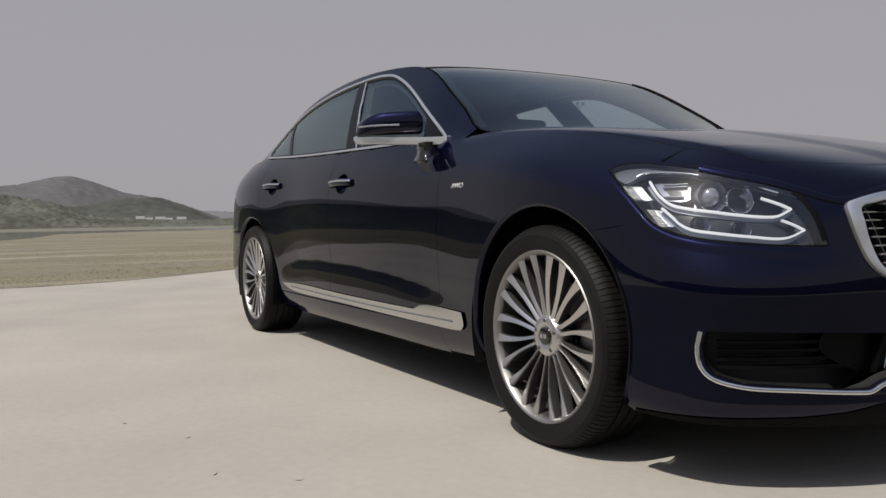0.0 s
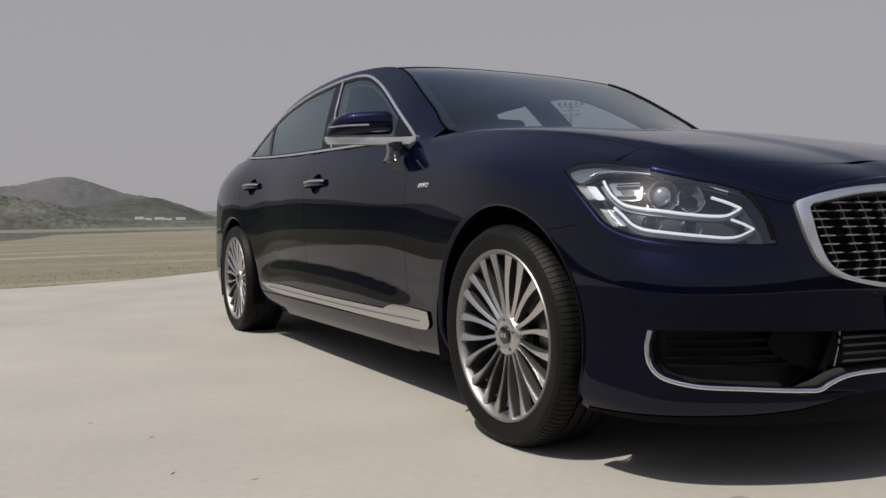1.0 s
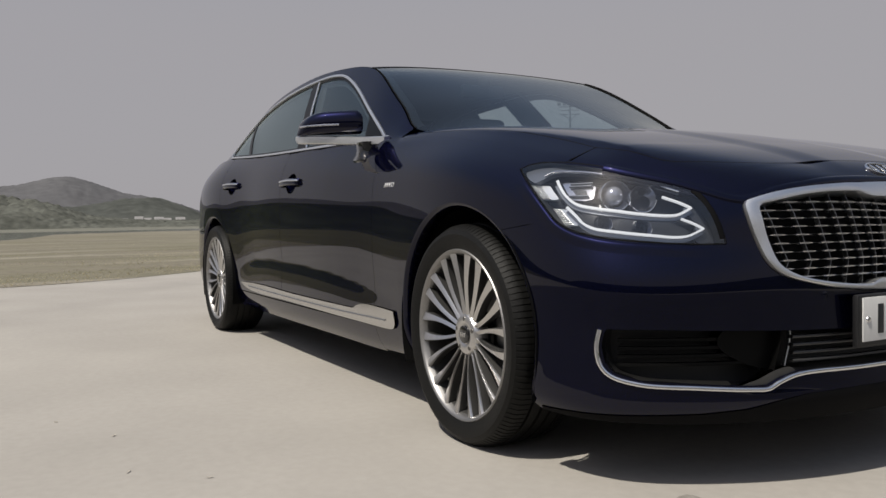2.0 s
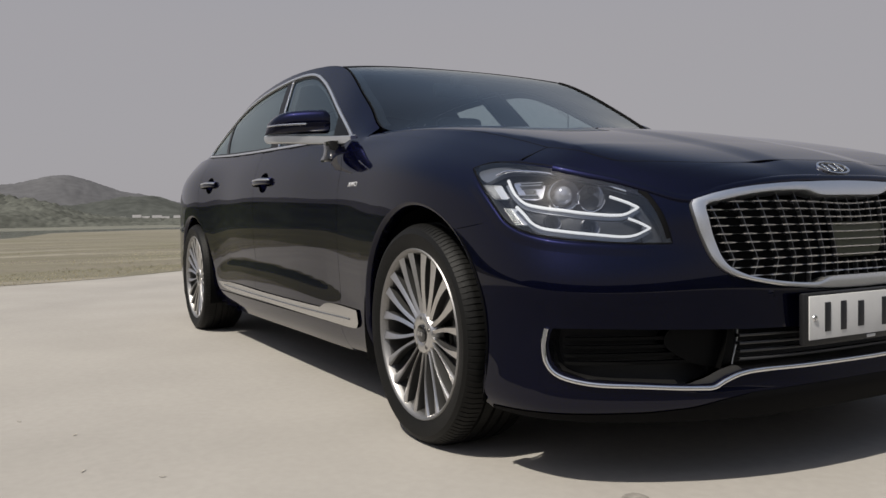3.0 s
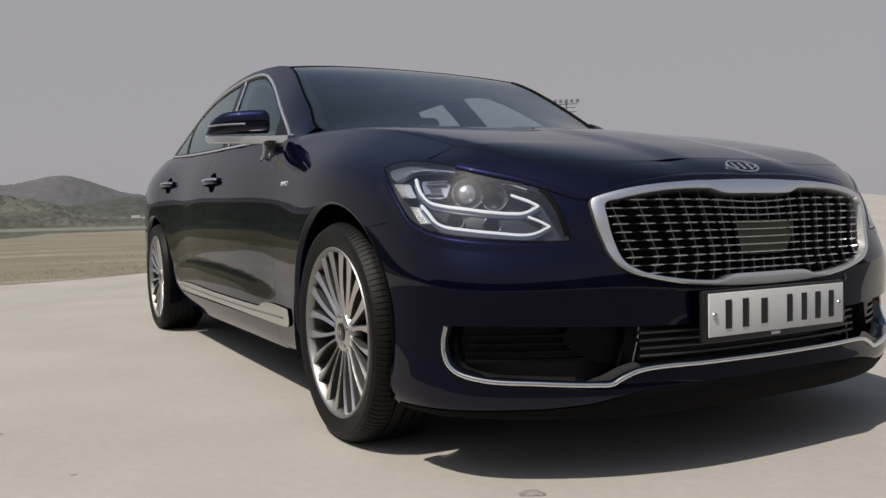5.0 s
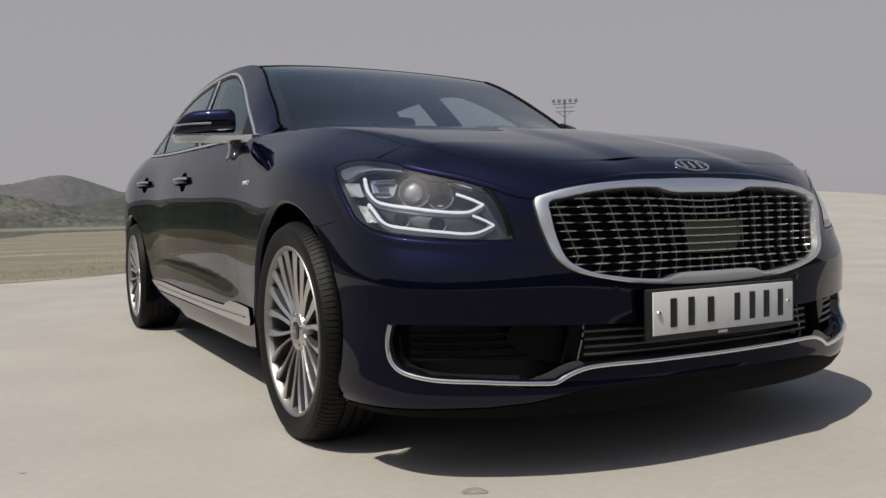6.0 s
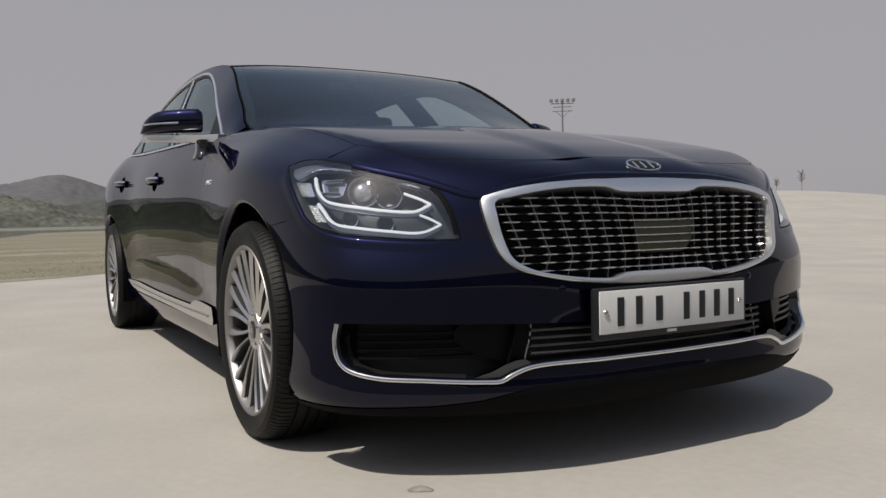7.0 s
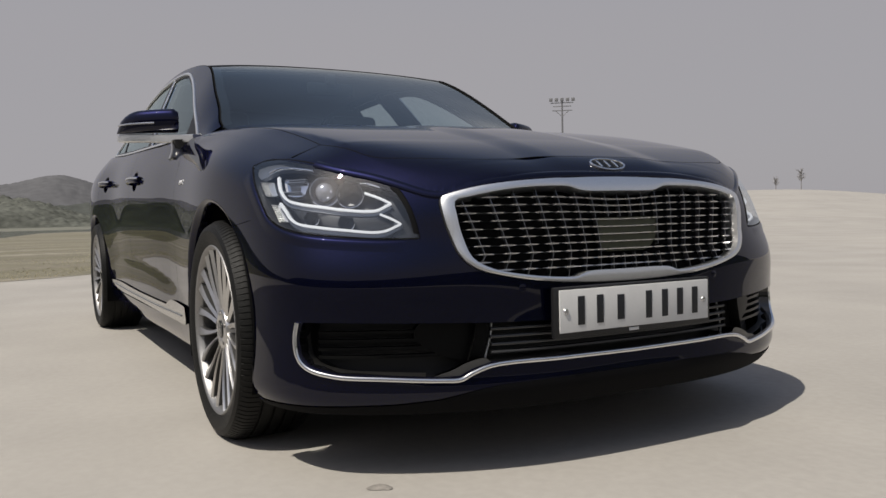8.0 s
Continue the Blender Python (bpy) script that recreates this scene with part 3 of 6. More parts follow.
def strip(name, near, far, ys, z, mat, label, category, kind="structure", wave=0.0):
    """A sheet of land between two lines x = near(y) and x = far(y), gently uneven."""
    cols = 40
    v, f = [], []
    for i, y in enumerate(ys):
        a, b = near(y), far(y)
        for j in range(cols + 1):
            x = a + (b - a) * (j / cols) ** 2.2
            lift = wave * (noise.noise(Vector((x * .25, y * .25, 3))) + .6 * noise.noise(Vector((x * .9, y * .9, 7)))) * min(1, max(0, j - 2) / 4)
            v.append((x, y, .004 + (z - .004) * min(1, j / 8, i / 6, (len(ys) - 1 - i) / 6) + max(0, lift)))
    m = cols + 1
    f = [(i * m + j, (i + 1) * m + j, (i + 1) * m + j + 1, i * m + j + 1) for i in range(len(ys) - 1) for j in range(cols)]
    return tagged(made(name, v, f, mat), label, category, kind=kind)


LONG = np.concatenate([np.linspace(-420, -40, 40), np.linspace(-38, 30, 120), np.linspace(34, 260, 50)])
# the near shore draws back to the north
shore = lambda y: float(np.interp(y, (-420, -30, -8, -2.5, -.5, 1.5, 8, 60, 260), (-147, -44, -37, -37.5, -48, -64, -72, -80, -110)))
strip("grass_field", lambda y: concrete_edge(y), shore, LONG, .004, DRY_GRASS, "dry yellow grass field beside the concrete apron", "grass field", wave=.05)
GREEN_GRASS = material("rough_olive_grass", (0.085, 0.08, 0.04), rough=0.95, spec=0.2, grain=0.3, grain_scale=5, stain=0.35, stain_scale=0.4, bump=0.5, bump_scale=9)
strip("rough_grass", lambda y: concrete_edge(y) + .1, lambda y: -33 - .25 * abs(y), np.concatenate([np.linspace(-90, -14, 40), np.linspace(-13.6, -3.6, 40)]), .07, GREEN_GRASS, "rough olive grass beside the concrete apron", "grass field", wave=.04)
strip("water", shore, lambda y: -92 - .25 * abs(y), LONG, .01, WATER, "grey still river beyond the dry field", "river")
strip("far_bank", lambda y: -92 - .25 * abs(y), lambda y: -900 - .25 * abs(y), LONG, .02, BANK, "far river bank in haze", "bank")

# behind the camera, unseen: dark ground and low woods added to darken the bumper's reflections
DARK_GROUND = material("dark_reflected_ground", (0.078, 0.076, 0.073), rough=0.9, grain=0.15, grain_scale=40, stain=0.15, stain_scale=0.8, bump=0.2, bump_scale=60)
strip("road", lambda y: float(np.interp(y, (-80, -3.4, -2.7, -1.5, 0, 80), (-4.5, -4.5, .45, 1.0, 1.62, 1.62))), lambda y: 26.0, np.concatenate([np.linspace(-80, -6, 30), np.linspace(-5.6, 2, 20), np.linspace(3, 80, 30)]), .004, DARK_GROUND, "unseen dark ground added for the bumper's dark reflections", "road")


# ---------------------------------------------------------------- hills and woods beyond the river, haze put into their colours, and houses
# pale, greyed base colours stand in for the haze over distance
HILL_FAR = material("haze_tinted_hill", (0.098, 0.098, 0.102), rough=1.0, spec=0.0, grain=0.12, grain_scale=0.10, stain=0.10, stain_scale=0.01)
HILL_NEAR = material("haze_tinted_slope", (0.068, 0.072, 0.066), rough=1.0, spec=0.0, grain=0.18, grain_scale=0.14, stain=0.14, stain_scale=0.02)
LEAF_FAR = foliage("haze_tinted_foliage", (0.168, 0.174, 0.152))
# bark lightened too, with haze put into its colour
BARK = material("haze_paled_bark", (0.22, 0.21, 0.20), rough=0.95, grain=0.2, grain_scale=8)


def hill(name, az0, az1, dist, knots, depth, mat, label, rough=1.0):
    """A wooded ridge at a distance between two bearings, with a crest of the given elevations in degrees (bearing, elevation)."""
    bear, elev = zip(*sorted(knots))
    crest = spline(bear, elev)
    n, m = 560, 30
    v, f = [], []
    for i in range(n + 1):
        az = az0 + (az1 - az0) * i / n
        top = max(0.0, float(crest(az))) if bear[0] <= az <= bear[-1] else 0.0
        for j in range(m + 1):
            s = j / m
            d = dist + depth * s
            h = math.sin(min(1, s / .7) * math.pi / 2) if s < .7 else 1 - .5 * ((s - .7) / .3) ** 2
            base = math.tan(radians(top)) * (dist + depth * .7)
            p = Vector((d * math.cos(radians(az)), d * math.sin(radians(az)), 0))
            bumpy = rough * (noise.fractal(p * .012, .8, 2.2, 5) * 1.6 + noise.noise(p * .09) * 1.5 + noise.noise(p * .23) * 1.3) * min(1, base / 25)
            v.append((p.x, p.y, base * h + bumpy * (.4 + .6 * h) if base > .3 else -1))
    k = m + 1
    f = [(i * k + j, i * k + j + 1, (i + 1) * k + j + 1, (i + 1) * k + j) for i in range(n) for j in range(m)]
    return tagged(made(name, v, f, mat), label, "hill", kind="structure")


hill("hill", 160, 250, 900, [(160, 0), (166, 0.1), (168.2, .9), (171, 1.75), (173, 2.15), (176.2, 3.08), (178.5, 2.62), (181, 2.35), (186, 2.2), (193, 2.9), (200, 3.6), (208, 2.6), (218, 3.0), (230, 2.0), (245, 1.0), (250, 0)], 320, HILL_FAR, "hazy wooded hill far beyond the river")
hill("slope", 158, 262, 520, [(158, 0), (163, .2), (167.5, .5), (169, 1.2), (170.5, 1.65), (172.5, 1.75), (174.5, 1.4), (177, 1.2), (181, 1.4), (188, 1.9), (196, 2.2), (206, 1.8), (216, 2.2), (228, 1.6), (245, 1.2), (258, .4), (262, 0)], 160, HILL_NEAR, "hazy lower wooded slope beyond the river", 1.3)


# palest of the ridges: most haze in its base colour
HILL_FAINT = material("haze_paled_ridge", (0.145, 0.145, 0.152), rough=1.0, spec=0.0, grain=0.06, grain_scale=0.03)
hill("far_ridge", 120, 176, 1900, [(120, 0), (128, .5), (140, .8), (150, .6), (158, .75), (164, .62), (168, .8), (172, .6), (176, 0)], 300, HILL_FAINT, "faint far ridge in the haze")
WOOD_DARK = material("dark_pine_wood", (0.035, 0.04, 0.026), rough=1.0, spec=0.0, grain=0.3, grain_scale=0.3, stain=0.3, stain_scale=0.05)
# added out of view, so that the front bumper mirrors something dark
hill("unseen_dark_rise", -112, 85, 60, [(-112, 0), (-104, 3), (-90, 6.5), (-70, 8), (-45, 8.5), (-20, 8.5), (10, 8), (40, 7.5), (65, 5), (80, 2), (85, 0)], 40, WOOD_DARK, "unseen dark wooded rise added for the bumper's dark reflections", .3)
hill("wooded_bank", 184, 290, 95, [(184, 0), (186, 1.2), (189, 2.0), (195, 2.7), (203, 2.9), (212, 2.7), (222, 2.8), (235, 2.5), (250, 2.5), (270, 2.0), (285, 1.5), (290, 0)], 40, WOOD_DARK, "dark wooded bank beside the dry field", .35)


def clump_mesh(seed, n=900):
    """A broad tree seen from far: many small tufts of leaves in uneven lobes, with gaps between them."""
    rng = random.Random(seed)
    v, f = [], []

    def tuft(c, r):
        k = len(v)
        for _ in range(6):
            v.append(tuple(c[i] + rng.uniform(-r, r) for i in range(3)))
        f.extend([(k, k + 1, k + 2), (k + 2, k + 3, k + 4), (k + 4, k + 5, k), (k + 1, k + 3, k + 5)])

    lobes = [(rng.uniform(-.34, .34), rng.uniform(-.34, .34), rng.uniform(.15, .74) ** 1.0, rng.uniform(.17, .27)) for _ in range(13)]
    for _ in range(n):
        x, y, z, r = rng.choice(lobes)
        d = Vector((rng.gauss(0, 1), rng.gauss(0, 1), rng.gauss(0, .8))).normalized() * r * rng.uniform(.5, 1.08)
        tuft((x + d.x, y + d.y, max(.02, z + d.z)), rng.uniform(.03, .06))
    return v, f


def far_woods():
    """The far bank's woodland, too much to count: rounded crowns that close to a canopy, tall to the south, low scrub before the houses, with single trees along its edge."""
    rng = random.Random(5)
    kinds = [clump_mesh(s) for s in range(5)]
    v, f, soft = [], [], []
    cols, rows = 620, 100
    tall = spline((156, 162, 168, 173, 175.4, 176.6, 178.2, 180, 183, 190), (2.4, 2.2, 1.7, 2.0, 3.4, 5.0, 6.6, 7.4, 7.6, 7.0))
    for i in range(cols + 1):
        az = 156 + 34 * i / cols
        for j in range(rows + 1):
            q = j / rows
            d = 176 + 75 * q
            p = Vector((d * math.cos(radians(az)), d * math.sin(radians(az)), 0))
            size = float(tall(az)) * (.9 + .35 * noise.noise(p * .035) + .25 * noise.noise(p * .10))
            crown = 1 - min(1.0, noise.voronoi(p * .30)[0][0]) ** 2
            h = size * math.sin(min(1, q / .55) * math.pi / 2) * (.72 + .32 * crown) + .35 * noise.noise(p * .9)
            v.append((p.x, p.y, max(-.1, h) if j else -.2))
    k = rows + 1
    f = [(i * k + j, i * k + j + 1, (i + 1) * k + j + 1, (i + 1) * k + j) for i in range(cols) for j in range(rows)]
    for _ in range(70):
        az = rng.uniform(157, 176.5)
        d = rng.uniform(200, 300)
        h = float(tall(az)) * rng.uniform(.5, 1.02) * (d / 250)
        w = h * rng.uniform(.7, 1.1)
        mv, mf = rng.choice(kinds)
        turn, k = rng.uniform(0, 6.28), len(v)
        c, s = math.cos(turn), math.sin(turn)
        ox, oy = d * math.cos(radians(az)), d * math.sin(radians(az))
        v += [(ox + (x * c - y * s) * w, oy + (x * s + y * c) * w, h * .15 + z * h) for x, y, z in mv]
        f += [tuple(i + k for i in q) for q in mf]
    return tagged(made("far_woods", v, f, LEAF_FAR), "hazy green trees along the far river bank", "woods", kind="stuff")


far_woods()
HOUSE_WALL = material("white_house_wall", (0.36, 0.36, 0.365), rough=0.9, grain=0.05, grain_scale=2)
HOUSE_ROOF = material("grey_house_roof", (0.20, 0.195, 0.19), rough=0.8, grain=0.1, grain_scale=2)
PANE_FAR = material("dark_far_pane", (0.10, 0.105, 0.11), rough=0.2)


def house(az, dist, w, d, h, roof_h):
    """A small far house: walls, pitched roof, door and windows."""
    x, y = dist * math.cos(radians(az)), dist * math.sin(radians(az))
    ob = thing("house", "small white house with a grey pitched roof by the river", "house", "houses beyond the river", at=(x, y, 0))
    ob.rotation_euler.z = radians(az + 180)
    part("wall", box_bm(0, 0, h / 2, d, w, h), HOUSE_WALL, ob)
    bm = from_lists([(-d * .6, -w * .55, h), (d * .6, -w * .55, h), (d * .6, w * .55, h), (-d * .6, w * .55, h), (0, -w * .55, h + roof_h), (0, w * .55, h + roof_h)],
                    [(0, 1, 4), (1, 2, 5, 4), (2, 3, 5), (3, 0, 4, 5), (0, 3, 2, 1)])
    part("roof", bm, HOUSE_ROOF, ob, smooth=False)
    n = max(2, int(w / 2.6))
    for i in range(n):
        yy = (i + .5) / n * w - w / 2
        if i == n // 2:
            part("door", box_bm(d / 2 + .03, yy, 1.0, .08, .9, 2.0), PANE_FAR, ob)
        else:
            part("window", box_bm(d / 2 + .03, yy, h * .58, .08, 1.1, 1.0), PANE_FAR, ob)


for az, dist, w, d, h, rh in ((174.1, 470, 4, 6, 2.2, 1.4), (173.0, 468, 5, 6, 2.6, 1.3), (172.0, 460, 4, 6, 3.2, 1.5), (171.45, 462, 3.6, 5, 2.3, 1.6), (170.75, 458, 4.5, 6, 2.9, 1.4), (170.2, 466, 3.5, 5, 2.2, 1.5), (169.4, 464, 4.5, 6, 2.7, 1.4), (175.9, 400, 5, 6, 2.2, 1.0)):
    house(az, dist, w, d, h, rh)


# the floodlight mast and bare saplings beyond the paved crest
# steel grey with the haze put into its colour
MAST_STEEL = material("haze_paled_steel", (0.17, 0.17, 0.178), rough=0.6, metal=0.3)


def tube(path, r0, r1, n=6, bm=None):
    """A tapered round limb along a path."""
    bm = bm or bmesh.new()
    path = [Vector(p) for p in path]
    rings = []
    for i, p in enumerate(path):
        t = (path[min(i + 1, len(path) - 1)] - path[max(i - 1, 0)]).normalized()
        u = t.orthogonal().normalized()
        w = t.cross(u)
        r = r0 + (r1 - r0) * i / (len(path) - 1)
        rings.append([bm.verts.new(p + r * (math.cos(a) * u + math.sin(a) * w)) for a in np.arange(n) * 2 * math.pi / n])
    for a, b in zip(rings, rings[1:]):
        for i in range(n):
            bm.faces.new((a[i], a[(i + 1) % n], b[(i + 1) % n], b[i]))
    bm.faces.new(rings[0][::-1])
    bm.faces.new(rings[-1])
    return bm


def mast(az, dist, height):
    x, y = 2.5 + dist * math.cos(radians(az)), -1.6 + dist * math.sin(radians(az))
    ob = thing("floodlight_mast", "tall grey sports floodlight mast with two rows of lamps", "mast", at=(x, y, 0))
    ob.rotation_euler.z = radians(az + 90)
    part("pole", tube([(0, 0, 0), (0, 0, height * .5), (0, 0, height - .6)], .38, .2, 10), MAST_STEEL, ob)
    for z, n, w in ((height - .9, 5, 5.4), (height - 3.0, 5, 4.6)):
        part("crossbar", box_bm(0, 0, z - .55, w + .8, .22, .22, .03), MAST_STEEL, ob)
        for i in range(n):
            if z < height - 2:
                continue
            bm = box_bm((i - (n - 1) / 2) * w / (n - 1) * 1.12, .25, z + .3, .92, .5, .95, .12)
            part("floodlight", bm, MAST_STEEL, ob)
    part("crossbar", box_bm(0, 0, height - 2.4, 5.0, .22, .22, .03), MAST_STEEL, ob)
    for s in (-1, 1):
        part("brace", tube([(0, 0, height - 5.2), (s * 1.9, 0, height - 3.5)], .1, .1), MAST_STEEL, ob)
    return ob


mast(142.75, 230, 32.3)


def sapling(az, dist, height, seed):
    rng = random.Random(seed)
    x, y = 2.56 + dist * math.cos(radians(az)), -1.52 + dist * math.sin(radians(az))
    ob = thing("bare_sapling", "thin leafless sapling on the paved crest", "tree", "saplings on the crest", at=(x, y, float(land(x, y)) - .05))
    part("trunk", tube([(0, 0, 0), (.03, 0, height * .3), (0, .03, height * .62), (.02, 0, height * .9)], .05, .02), BARK, ob)
    bm = bmesh.new()
    for _ in range(46):
        z = height * rng.uniform(.38, .86)
        d = Vector((rng.gauss(0, 1), rng.gauss(0, 1), rng.uniform(.5, 1.6))).normalized() * height * rng.uniform(.14, .34)
        p = Vector((.02, .02, z))
        tube([p, p + d * .5 + Vector((0, 0, .02)), p + d + Vector((0, 0, .06))], .022, .009, 4, bm)
        for _ in range(3):
            q = p + d * rng.uniform(.5, .9)
            tube([q, q + Vector((rng.gauss(0, 1), rng.gauss(0, 1), rng.uniform(.2, 1))).normalized() * height * .1], .011, .006, 3, bm)
    part("crown", bm, BARK, ob)


sapling(127.6, 104, 2.35, 1)
sapling(129.1, 104, 1.45, 2)


# ---------------------------------------------------------------- the car
HUB_Z, TYRE_R = 0.328, 0.336
car = thing("car", "dark blue metallic luxury saloon with bright chrome trim", "car")
ARCH_F, ARCH_R = (float(a_at(-.012)), .33, .395), (float(a_at(-3.115)), .33, .385)


def arc(c, z0, z1, n=40, grow=0.0):
    """Points of a wheel arch (a, z) from the height z0 on its nose side over the top to z1 on its tail side."""
    a, z, r = c[0], c[1], c[2] + grow
    s, e = math.asin((z0 - z) / r), math.pi - math.asin((z1 - z) / r)
    return [(a - r * math.cos(t), z + r * math.sin(t)) for t in np.linspace(s, e, n)]


def along_top(a0, a1, n=50, drop=0.0004):
    return [(a, float(top_of(abs(a))) - drop) for a in np.linspace(a0, a1, n)]


def along_bottom(a0, a1, n=50, lift=0.002):
    return [(a, float(bottom_of(abs(a))) + lift) for a in np.linspace(a0, a1, n)]


def mirrored(half):
    """A closed outline from its right half, which runs from the middle line to the middle line."""
    half = np.asarray(half, float)
    return np.concatenate([half, half[::-1] * (-1, 1)])


LAMP = outline([(1.234, .812), (1.205, .824), (1.122, .826), (1.022, .816), (.886, .798), (.756, .772), (.660, .740), (.626, .698), (.606, .646), (.597, .603),
                (.678, .6035), (.776, .609), (.876, .618), (.930, .626), (.989, .640), (1.042, .664), (1.085, .700), (1.130, .738), (1.180, .776)], 170, sharp=(0, 9))
GRILLE_OUT = mirrored(outline([(0, .7585), (.102, .757), (.20, .753), (.294, .7475), (.383, .740), (.463, .7285), (.511, .7175), (.541, .7085), (.546, .699), (.540, .657), (.521, .600), (.507, .5665), (.488, .543), (.459, .5245), (.414, .511), (.308, .490), (.144, .474), (0, .470)], 150, closed=False, sharp=(7,)))
GRILLE_IN = mirrored(outline([(0, .7155), (.118, .7165), (.142, .7205), (.168, .728), (.205, .7295), (.30, .727), (.386, .7185), (.466, .7045), (.505, .694), (.503, .66), (.491, .604), (.469, .553), (.420, .525), (.324, .505), (.225, .495), (.172, .4945), (.145, .504), (0, .5065)], 150, closed=False))
INTAKE = mirrored([(0, .386), (.24, .386), (.408, .389), (.60, .396), (.80, .402), (.893, .402), (.902, .362), (.894, .322), (.872, .298), (.81, .279), (.69, .271), (.55, .262), (.51, .263), (.476, .279), (.424, .293), (.22, .296), (0, .294)])


def mirrored_y(half):
    """The same for an outline over (x, y)."""
    half = np.asarray(half, float)
    return np.concatenate([half, half[::-1] * (1, -1)])


# ---- painted panels
ends = arc(ARCH_F, .192, .64, grow=.002)
front_half = along_bottom(0, 1.096, 60) + [p for p in ends if p[0] < 1.25 and p[1] < .640] + [(1.252, .643), (1.15, .656), (1.040, .674), (1.0, .70), (.95, .74)] + along_top(.95, 0, 60)
panel("front_bumper", car, PAINT, sheet(body, mirrored(front_half), .009, (LAMP, LAMP * (-1, 1), GRILLE_OUT, INTAKE), out=-1, gap=.0006))

fender = [(1.905, .196), (2.158, .19), (2.158, .86)] + along_top(2.30, .95, 70) + [(.95, .74), (1.0, .70), (1.056, .6655), (1.15, .657), (1.252, .643)] + [p for p in arc(ARCH_F, .2, .2, 60) if p[1] > .645 or p[0] > 1.5]
DOOR_LOW = .284
bowl = lambda a, z: [(a + .072 * math.cos(t), z + .046 * math.sin(t)) for t in np.linspace(0, 2 * math.pi, 40, endpoint=False)]
BOWL_F, BOWL_R = bowl(3.125, .856), bowl(4.232, .888)
both("front_door", car, PAINT, sheet(body, [(2.158, DOOR_LOW), (3.292, DOOR_LOW)] + along_top(3.292, 2.30, 30) + [(2.158, .86)], .012, (BOWL_F,), out=-1, gap=.0015))
rear_edge = [p for p in arc(ARCH_R, DOOR_LOW, DOOR_LOW, 60, .028) if p[0] < ARCH_R[0] - .2]
both("rear_door", car, PAINT, sheet(body, [(3.292, DOOR_LOW)] + rear_edge + [(4.43, .74), (4.455, .86)] + along_top(4.44, 3.292, 40), .012, (BOWL_R,), out=-1, gap=.0015))
both("side_sill", car, PAINT, sheet(body, along_bottom(2.158, 4.26, 50) + [(4.235, .2)] + [(4.20, .281), (2.158, .281)], .012, out=-1, gap=.001))
quarter = [p for p in arc(ARCH_R, DOOR_LOW, .62, 60)] + [(5.45, .62)] + along_top(5.45, 4.44, 40) + [(4.455, .86), (4.43, .74)] + rear_edge[::-1]
both("rear_wing", car, PAINT, sheet(body, quarter, .014, out=-1))
both("rear_bumper", car, PAINT, sheet(body, [p for p in arc(ARCH_R, .3, .25, 60) if p[0] > ARCH_R[0] and p[1] < .62] + along_bottom(5.02, A_TAIL, 30) + [(A_TAIL, .618), (5.0, .618)], .016, out=-1, gap=.0))
both("tail_lamp", car, TAIL_RED, sheet(body, [(5.452, .72), (6.0, .70), (6.0, .86), (5.452, .88)], .02, out=-1), "red tail lamp")
both("boot_lid", car, PAINT, sheet(body, [(5.452, .622), (A_TAIL, .622)] + along_top(A_TAIL, 5.452, 30), .016, ([(5.452, .72), (6.0, .70), (6.0, .86), (5.452, .88)],), out=-1, gap=0))

# bonnet, nose cap and the tops of the wings
edge = np.array([(p[0], -p[1]) for p in body_v(np.linspace(0, float(a_at(-.63)), 160), np.full(160, 8.0))])
_la = np.concatenate([np.linspace(.01, 1.2, 160), np.linspace(1.21, float(a_at(-.63)), 200)])
_lp = body_v(_la, np.full(len(_la), 8.0))
_lb = normals_of(body, np.stack([_la, top_of(_la) - .012], 1)) * -1
_lh = normals_of(hood, np.stack([_lp[:, 0] - .004, _lp[:, 1] + .012], 1))
_ln = _lb + _lh
_ln /= np.linalg.norm(_ln, axis=1)[:, None]


def softened(data, reach=.045):
    """The shading of a panel led smoothly over the edge between the body's side and its top."""
    p, f, n = data
    q = np.abs(p) * (np.sign(p[:, :1]) * (1, 0, 0) + (0, -1, 1))
    out = n.copy()
    for i in range(0, len(p), 2000):
        d = np.linalg.norm(q[i:i + 2000, None] - _lp[None], axis=2)
        k = d.argmin(1)
        w = smooth01(1 - d[np.arange(len(k)), k] / reach) * smooth01((_la[k] - .93) / .2)
        e = _ln[k] * np.stack([np.ones(len(k)), np.where(p[i:i + 2000, 1] > 0, -1, 1), np.ones(len(k))], 1)
        m = n[i:i + 2000] * (1 - w)[:, None] + e * w[:, None]
        out[i:i + 2000] = m / np.maximum(np.linalg.norm(m, axis=1), 1e-9)[:, None]
    return p, f, out


SHUT = np.array([(.667, 0), (.666, .15), (.653, .38), (.607, .54), (.56, .635), (.47, .684), (.385, .712)])
shut = outline(SHUT, 90, closed=False)
SIDE_SHUT = outline([(.385, .712), (.25, .714), (.115, .718), (0, .724), (-.2, .742), (-.43, .765), (-.62, .772)], 70, closed=False)
half = list(shut) + list(SIDE_SHUT[1:]) + [(-.655, .76), (-.62, .68), (-.54, .55), (-.44, .3), (-.40, 0)]
panel("bonnet", car, PAINT, sheet(hood, mirrored_y(half), .012, gap=.0013, depth=.006))
nose = [p for p in edge if p[0] >= .372]
panel("nose_cap", car, PAINT, softened(sheet(hood, mirrored_y(nose + list(shut[::-1])), .009, gap=.0004, depth=.004)))
wing_top = [p for p in edge if p[0] < .371] + [(-.64, .776)] + list(SIDE_SHUT[::-1])
both("wing_top", car, PAINT, softened(sheet(hood, wing_top, .010, gap=.0008, depth=.004)))
